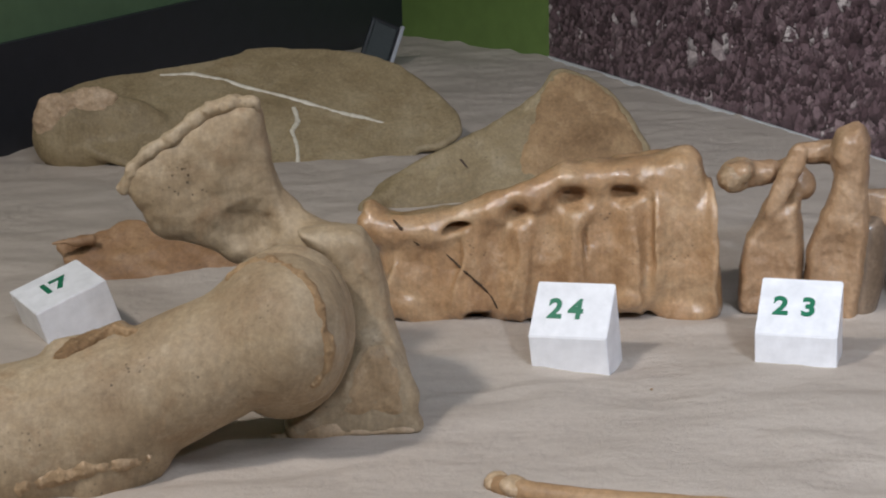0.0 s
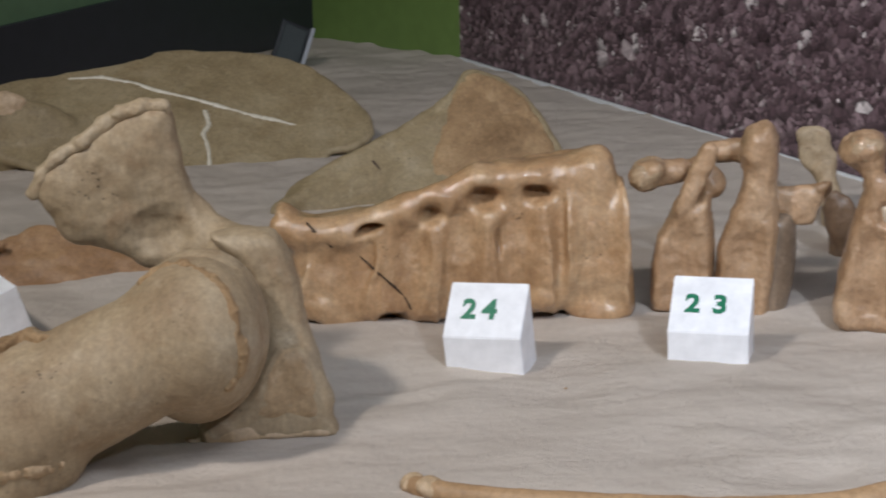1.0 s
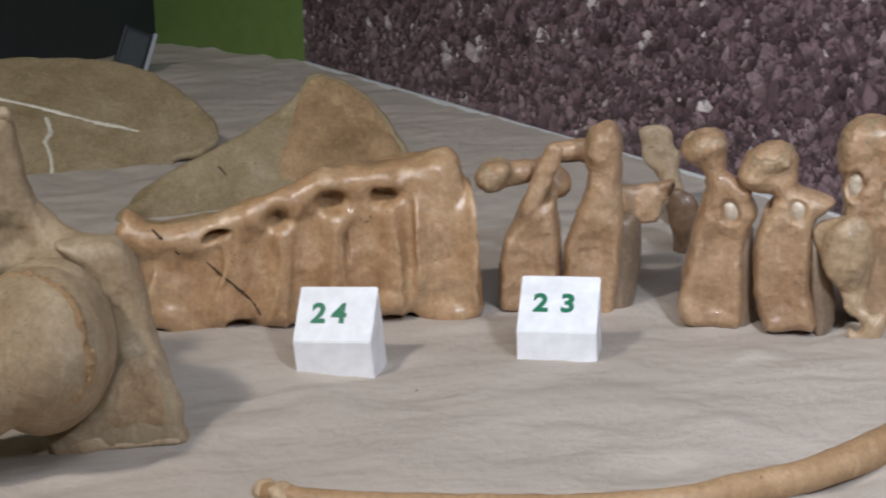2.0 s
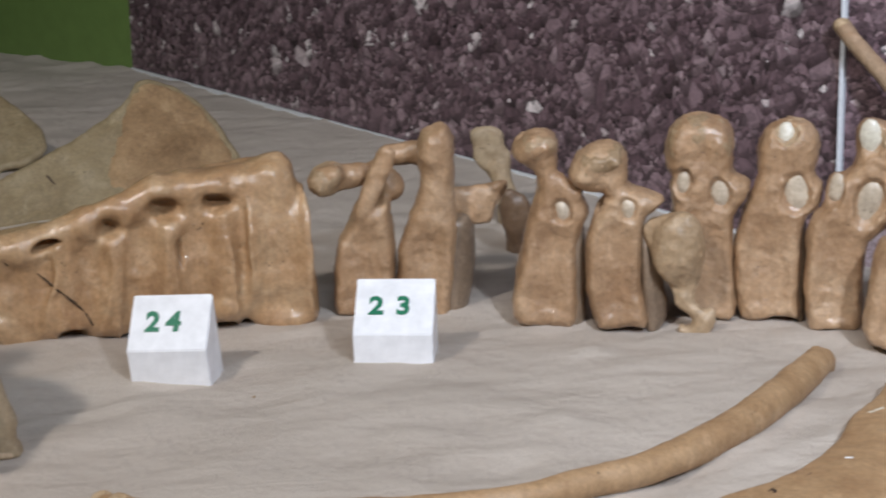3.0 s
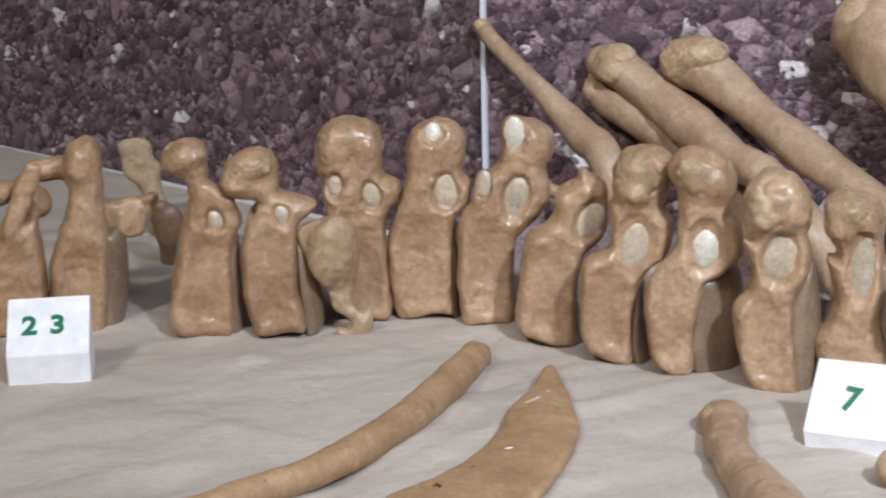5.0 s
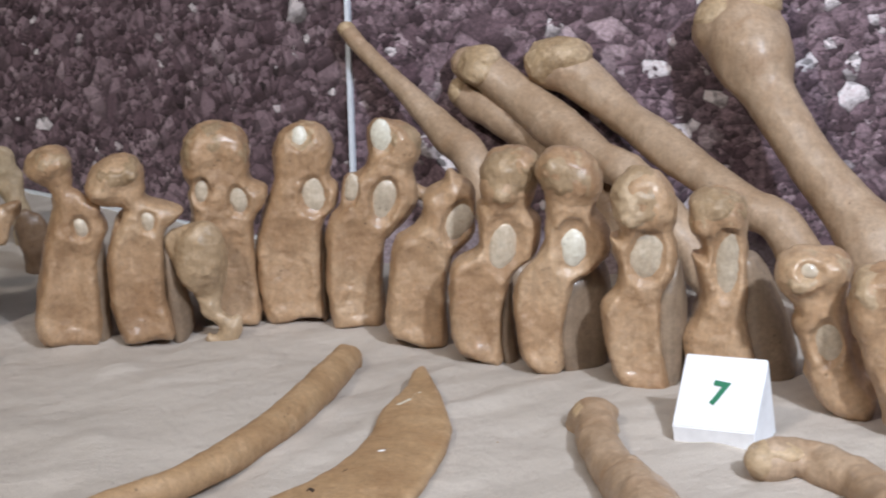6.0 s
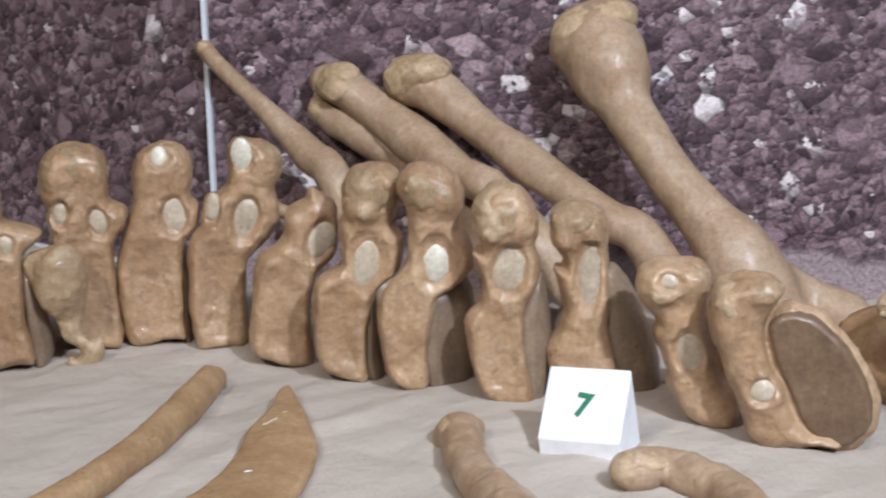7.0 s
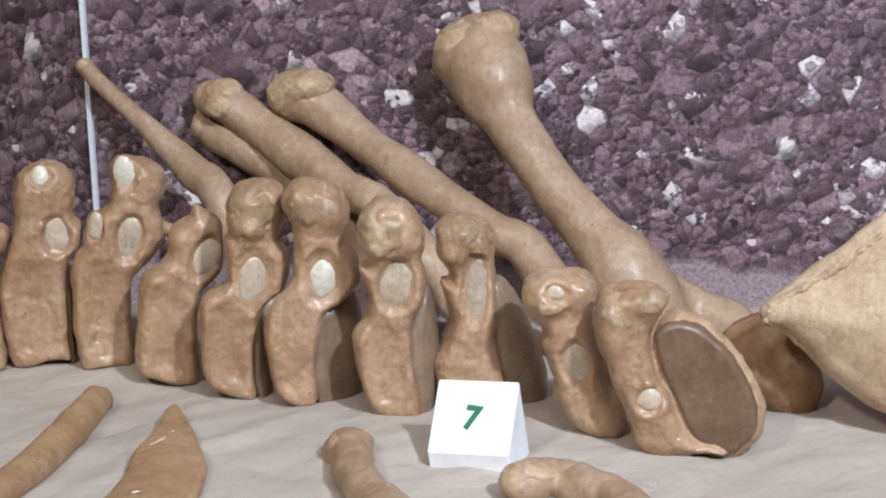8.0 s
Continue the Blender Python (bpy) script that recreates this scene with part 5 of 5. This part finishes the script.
k.rod((-10.88, 3.38, 9.1), 0.36, (-9.44, 4.39, 8.05), 0.32)
k.rod((-9.44, 4.39, 8.05), 0.32, (-7.8, 4.22, 6.76), 0.37)
k.piece("worn_edge", CRUMB, bone, "pale crumbly worn edge")

# ribs and small bones lying in front
b = Clay(cell=0.24, melt=0.6, rough=0.04, size=1.4, seed=51, warp=0.05)
b.limb((-38.75, -7.51, 0.53, 0.7), (-36.94, -8.49, 0.65, 0.85), (-32.03, -9.03, 0.65, 0.84), (-23.46, -8.32, 0.65, 0.84), (-15.7, -7.31, 0.69, 0.87), (-9.51, -5.55, 0.75, 0.96), (-4.84, -2.79, 0.84, 1.1), (-0.82, -0.29, 0.9, 1.2), (2.95, 3.71, 1, 1.36), (6.53, 8.86, 1.03, 1.45), (9.73, 15, 1.03, 1.51), (12.28, 20.8, 0.97, 1.47), (13.93, 24.89, 0.84, 1.31), (14.81, 26.78, 0.62, 0.98))
b.rod((13.76, 25.89, 1.42), 0.49, (15.01, 27.38, 0.63), 0.49)
bone = b.build("rib", RIB, (0.423, 1.225, 0), -19.0, "long curved orange-tan fossil rib lying on the sand", "fossil bone")
k = Clay(cell=0.18, melt=0.5, rough=0.13, size=0.9, seed=39)
k.ball((-38.42, -7.51, 0.62), (0.9, 1.1, 0.82), (0, 0, 0))
k.ball((-36.85, -8.49, 0.91), (1.06, 1.1, 0.73), (0, 10, 0))
k.piece("rib_end", CRUMB, bone, "pale crumbly rib end")
k = Clay(cell=0.18, melt=0.5, rough=0.13, size=0.9, seed=39)
k.ball((14.59, 26.98, 0.46), (1.18, 1.4, 1.28), (0, 30, 0))
k.ball((14.03, 27.28, 0.66), (0.69, 1, 0.89), (0, 20, 0))
k.piece("rib_end", RIB, bone, "rough broken rib end")

b = Clay(cell=0.24, melt=0.6, rough=0.04, size=1.4, seed=52, warp=0.08)
b.slab([(2.44, 15.44), (3.22, 10.99), (4.01, 5.01), (4.23, 0.5), (3.47, -3.87), (1.64, -10.08), (-1.69, -17.76), (-8.06, -22.74), (-11.73, -18.99), (-10.44, -12), (-7.08, -8.97), (-3.66, -4.18), (-1.93, 0.9), (-1.37, 4.99), (0.55, 9.44), (1.43, 13.62)], 0, 88, 0.5, 0.7, 0.9)
bone = b.build("rib", RIB, (0.594, 1.227, 0), -25.8, "broad flat pale-tan fossil rib end with faint handwriting", "fossil bone")
k = Clay(cell=0.14, melt=0.15, rough=0, size=0.6, seed=5)
k.rod((-6.58, -10.78, 1.08), 0.12, (-6.29, -10.22, 1.09), 0.12)
k.rod((-6.29, -10.22, 1.09), 0.12, (-6.09, -11.01, 1.12), 0.12)
k.rod((-6.09, -11.01, 1.12), 0.12, (-5.76, -9.65, 1.1), 0.12)
k.piece("ink_mark", INK, bone, "small faded handwriting")
k = Clay(cell=0.14, melt=0.15, rough=0, size=0.6, seed=5)
k.rod((-5.16, -9.02, 1.14), 0.12, (-4.82, -9.48, 1.17), 0.12)
k.piece("ink_mark", INK, bone, "small faded handwriting")
k = Clay(cell=0.14, melt=0.15, rough=0, size=0.6, seed=5)
k.rod((-4.4, -8.12, 1.19), 0.08, (-3.57, -6.79, 1.23), 0.08)
k.piece("ink_mark", INK, bone, "small faded handwriting")
k = Clay(cell=0.14, melt=0.15, rough=0, size=0.6, seed=5)
k.rod((-1.41, -4.06, 1.34), 0.17, (-0.97, -3.99, 1.37), 0.17)
k.piece("paper_tag", CARD, bone, "tiny white paper tag")
k = Clay(cell=0.14, melt=0.15, rough=0, size=0.6, seed=5)
k.rod((-0.88, -4.9, 1.42), 0.08, (-0.55, -4.72, 1.45), 0.08)
k.rod((-0.55, -4.72, 1.45), 0.08, (-0.49, -3.81, 1.46), 0.08)
k.piece("ink_mark", INK, bone, "small dark mark")
k = Clay(cell=0.14, melt=0.15, rough=0.08, size=0.6, seed=5)
k.rod((0.14, 5.15, 1.47), 0.27, (1.01, 5.97, 1.44), 0.4)
k.rod((1.01, 5.97, 1.44), 0.4, (1.83, 7.63, 1.57), 0.32)
k.piece("flaked_patch", PLASTER, bone, "pale flaked patch")

b = Clay(cell=0.24, melt=0.8, rough=0.1, size=1.2, seed=53, warp=0.15)
b.limb((0.54, 5.47, 1.22, 1.68), (0.7, 1.65, 1.15, 1.55), (1.45, -3.28, 1.22, 1.58), (2.73, -8.45, 1.47, 1.85), (4.4, -15.75, 1.92, 2.29), (5.81, -23.56, 2.11, 2.38))
b.ball((-0.27, 5.47, 0.46), (1.24, 1.4, 1.5))
b.ball((1.22, 5.97, 1.47), (1.33, 1.2, 0.8))
bone = b.build("bone_end", SHAFT, (0.707, 1.136, 0), -31.9, "small tan fossil bone with a knobbly end on the sand", "fossil bone")
k = Clay(cell=0.2, melt=0.5, rough=0.13, size=0.9, seed=79)
k.ball((0.55, 5.17, 1.47), (1.76, 1.7, 1.06), (0, 20, 0))
k.ball((1.61, 5.17, 0.26), (0.97, 1.4, 1.5), (0, -30, 0))
k.piece("joint_end", CRUMB, bone, "crumbly pale joint end")

b = Clay(cell=0.24, melt=0.8, rough=0.1, size=1.2, seed=54, warp=0.15)
b.limb((-3.29, -2.62, 1.21, 1.58), (-1.24, -1.26, 1.15, 1.51), (1.62, -4.12, 1.28, 1.65), (3.59, -6.46, 1.28, 1.62), (5.63, -14.24, 1.59, 1.92))
b.ball((-2.88, -2.62, 1.66), (1.87, 1.5, 1.25))
b.ball((0.42, -0.76, 0.66), (1.1, 1.2, 0.84), melt=0.8)
bone = b.build("bone_end", SHAFT, (0.841, 1.032, 0), -39.2, "small tan knuckle-shaped fossil bone lying on the sand", "fossil bone")
k = Clay(cell=0.2, melt=0.5, rough=0.13, size=0.9, seed=89)
k.ball((-3.9, -3.02, 1.58), (1.33, 1.6, 1.25), (0, 0, 0))
k.ball((-2.46, -2.62, 2.23), (1.66, 1.4, 0.67), (0, 10, 0))
k.piece("joint_end", CRUMB, bone, "crumbly pale joint end")


# ---- number blocks, logger and pebbles ----
def digits(text, size, parent, mat):
    """Green numerals lying on the sloping face of a block, as a mesh of their own."""
    out = []
    for ch, dx in text:
        cu = bpy.data.curves.new("digit", "FONT")
        cu.body, cu.size, cu.extrude, cu.offset = ch, size, 0.0003, 0.0009
        cu.align_x = "CENTER"
        tmp = new("digit_curve", cu)
        me = bpy.data.meshes.new_from_object(tmp.evaluated_get(bpy.context.evaluated_depsgraph_get()))
        bpy.data.objects.remove(tmp)
        me.materials.clear()
        me.materials.append(mat)
        d = new("digit", me)
        d.parent = parent
        out.append((d, dx))
    return out


def number_block(place, yaw, tip, width, deep, low, high, text, label, size=0.0255, spin=0.0, up=0.33):
    """A white card block whose top slopes towards the viewer; text holds (digit, offset across)."""
    root = new("number_block")
    root.matrix_world = pose(*place, tip[0], tip[1], yaw)
    bm = bmesh.new()
    w = width / 2
    v = [bm.verts.new(c) for c in ((-w, 0, -0.01), (w, 0, -0.01), (w, deep, -0.01), (-w, deep, -0.01), (-w, 0, low), (w, 0, low), (w, deep, high), (-w, deep, high))]
    for q in ((3, 2, 1, 0), (0, 1, 5, 4), (1, 2, 6, 5), (2, 3, 7, 6), (3, 0, 4, 7), (4, 5, 6, 7)):
        bm.faces.new([v[i] for i in q])
    bmesh.ops.bevel(bm, geom=bm.edges[:], offset=0.0008, segments=2, affect="EDGES")
    part("block", bm, CARD, root)
    slope = math.atan2(high - low, deep)
    run = math.hypot(high - low, deep)
    for d, dx in digits(text, size, root, GREEN_DIGIT):
        at = Matrix.Translation((dx, 0, low)) @ Matrix.Rotation(slope, 4, "X") @ Matrix.Translation((0, run * up, 0.0005)) @ Matrix.Rotation(radians(spin), 4, "Z")
        d.matrix_local = at
    return tagged(root, label, "number block", "number blocks")


number_block((0.1064, 1.5444, 0), -21.1, (8.27, -2.58), 0.0694, 0.0414, 0.0315, 0.0651, (("2", -0.0147), ("4", 0.0037)), "white card block with green number 24 on the sand", 0.0255, 0, 0.345)
number_block((0.2967, 1.5309, 0), -17.1, (4.33, -0.35), 0.0689, 0.0512, 0.0320, 0.0646, (("2", -0.0157), ("3", 0.0078)), "white card block with green number 23 on the sand", 0.0262, 0, 0.355)
number_block((0.8004, 1.1032, 0), -57.3, (9.72, -3.50), 0.0664, 0.0424, 0.0165, 0.0574, (("7", -0.0015),), "white card block with green number 7, sunk in sand", 0.0258, -6, 0.335)
number_block((-0.3299, 1.6685, 0.0068), 29.2, (1.34, -17.8), 0.0709, 0.0787, 0.0376, 0.0381, (("1", -0.0097), ("7", 0.0045)), "white card block with green number 17, tilted in sand", 0.034, 0, 0.40)


def data_logger():
    """A small grey case with a dark display, tilted on a prop in the corner."""
    root = new("data_logger")
    root.matrix_world = LOGGER
    part("case", box_bm(-0.026, 0.026, -0.006, 0.006, 0, 0.085, 0.004), BLACK_PLASTIC, root)
    part("edge_rail", box_bm(0.0255, 0.032, -0.008, 0.008, -0.004, 0.088, 0.002), GREY_PLASTIC, root, "light grey edge rail")
    part("display", box_bm(-0.021, 0.021, -0.0085, -0.0055, 0.012, 0.078, 0.002), SCREEN, root, "dark display")
    part("prop", box_bm(-0.034, -0.022, -0.004, 0.03, 0, 0.012, 0.002), BLACK_PLASTIC, root)
    return tagged(root, "small grey data logger with a dark display, propped up", "data logger")


LOGGER = pose(-0.112, 3.13, 0.004, -22, 26, 14)
data_logger()


def pebble(x, y, r, seed):
    k = Clay(cell=r * 22, melt=0.1, rough=r * 14, size=r * 80, seed=seed)
    k.ball((0, 0, r * 55), (r * 100, r * 85, r * 75))
    return k.build("pebble", ROUGH, (x, y, 0), seed * 40, "small grey-brown pebble lying on the sand", "pebble", "pebbles")


for i, (x, y, r) in enumerate(((0.728, 1.155, 0.0045), (0.664, 1.196, 0.0018), (0.80, 1.31, 0.0015), (0.66, 1.28, 0.0016), (0.17, 1.49, 0.0012))):
    pebble(x, y, r, i + 1)
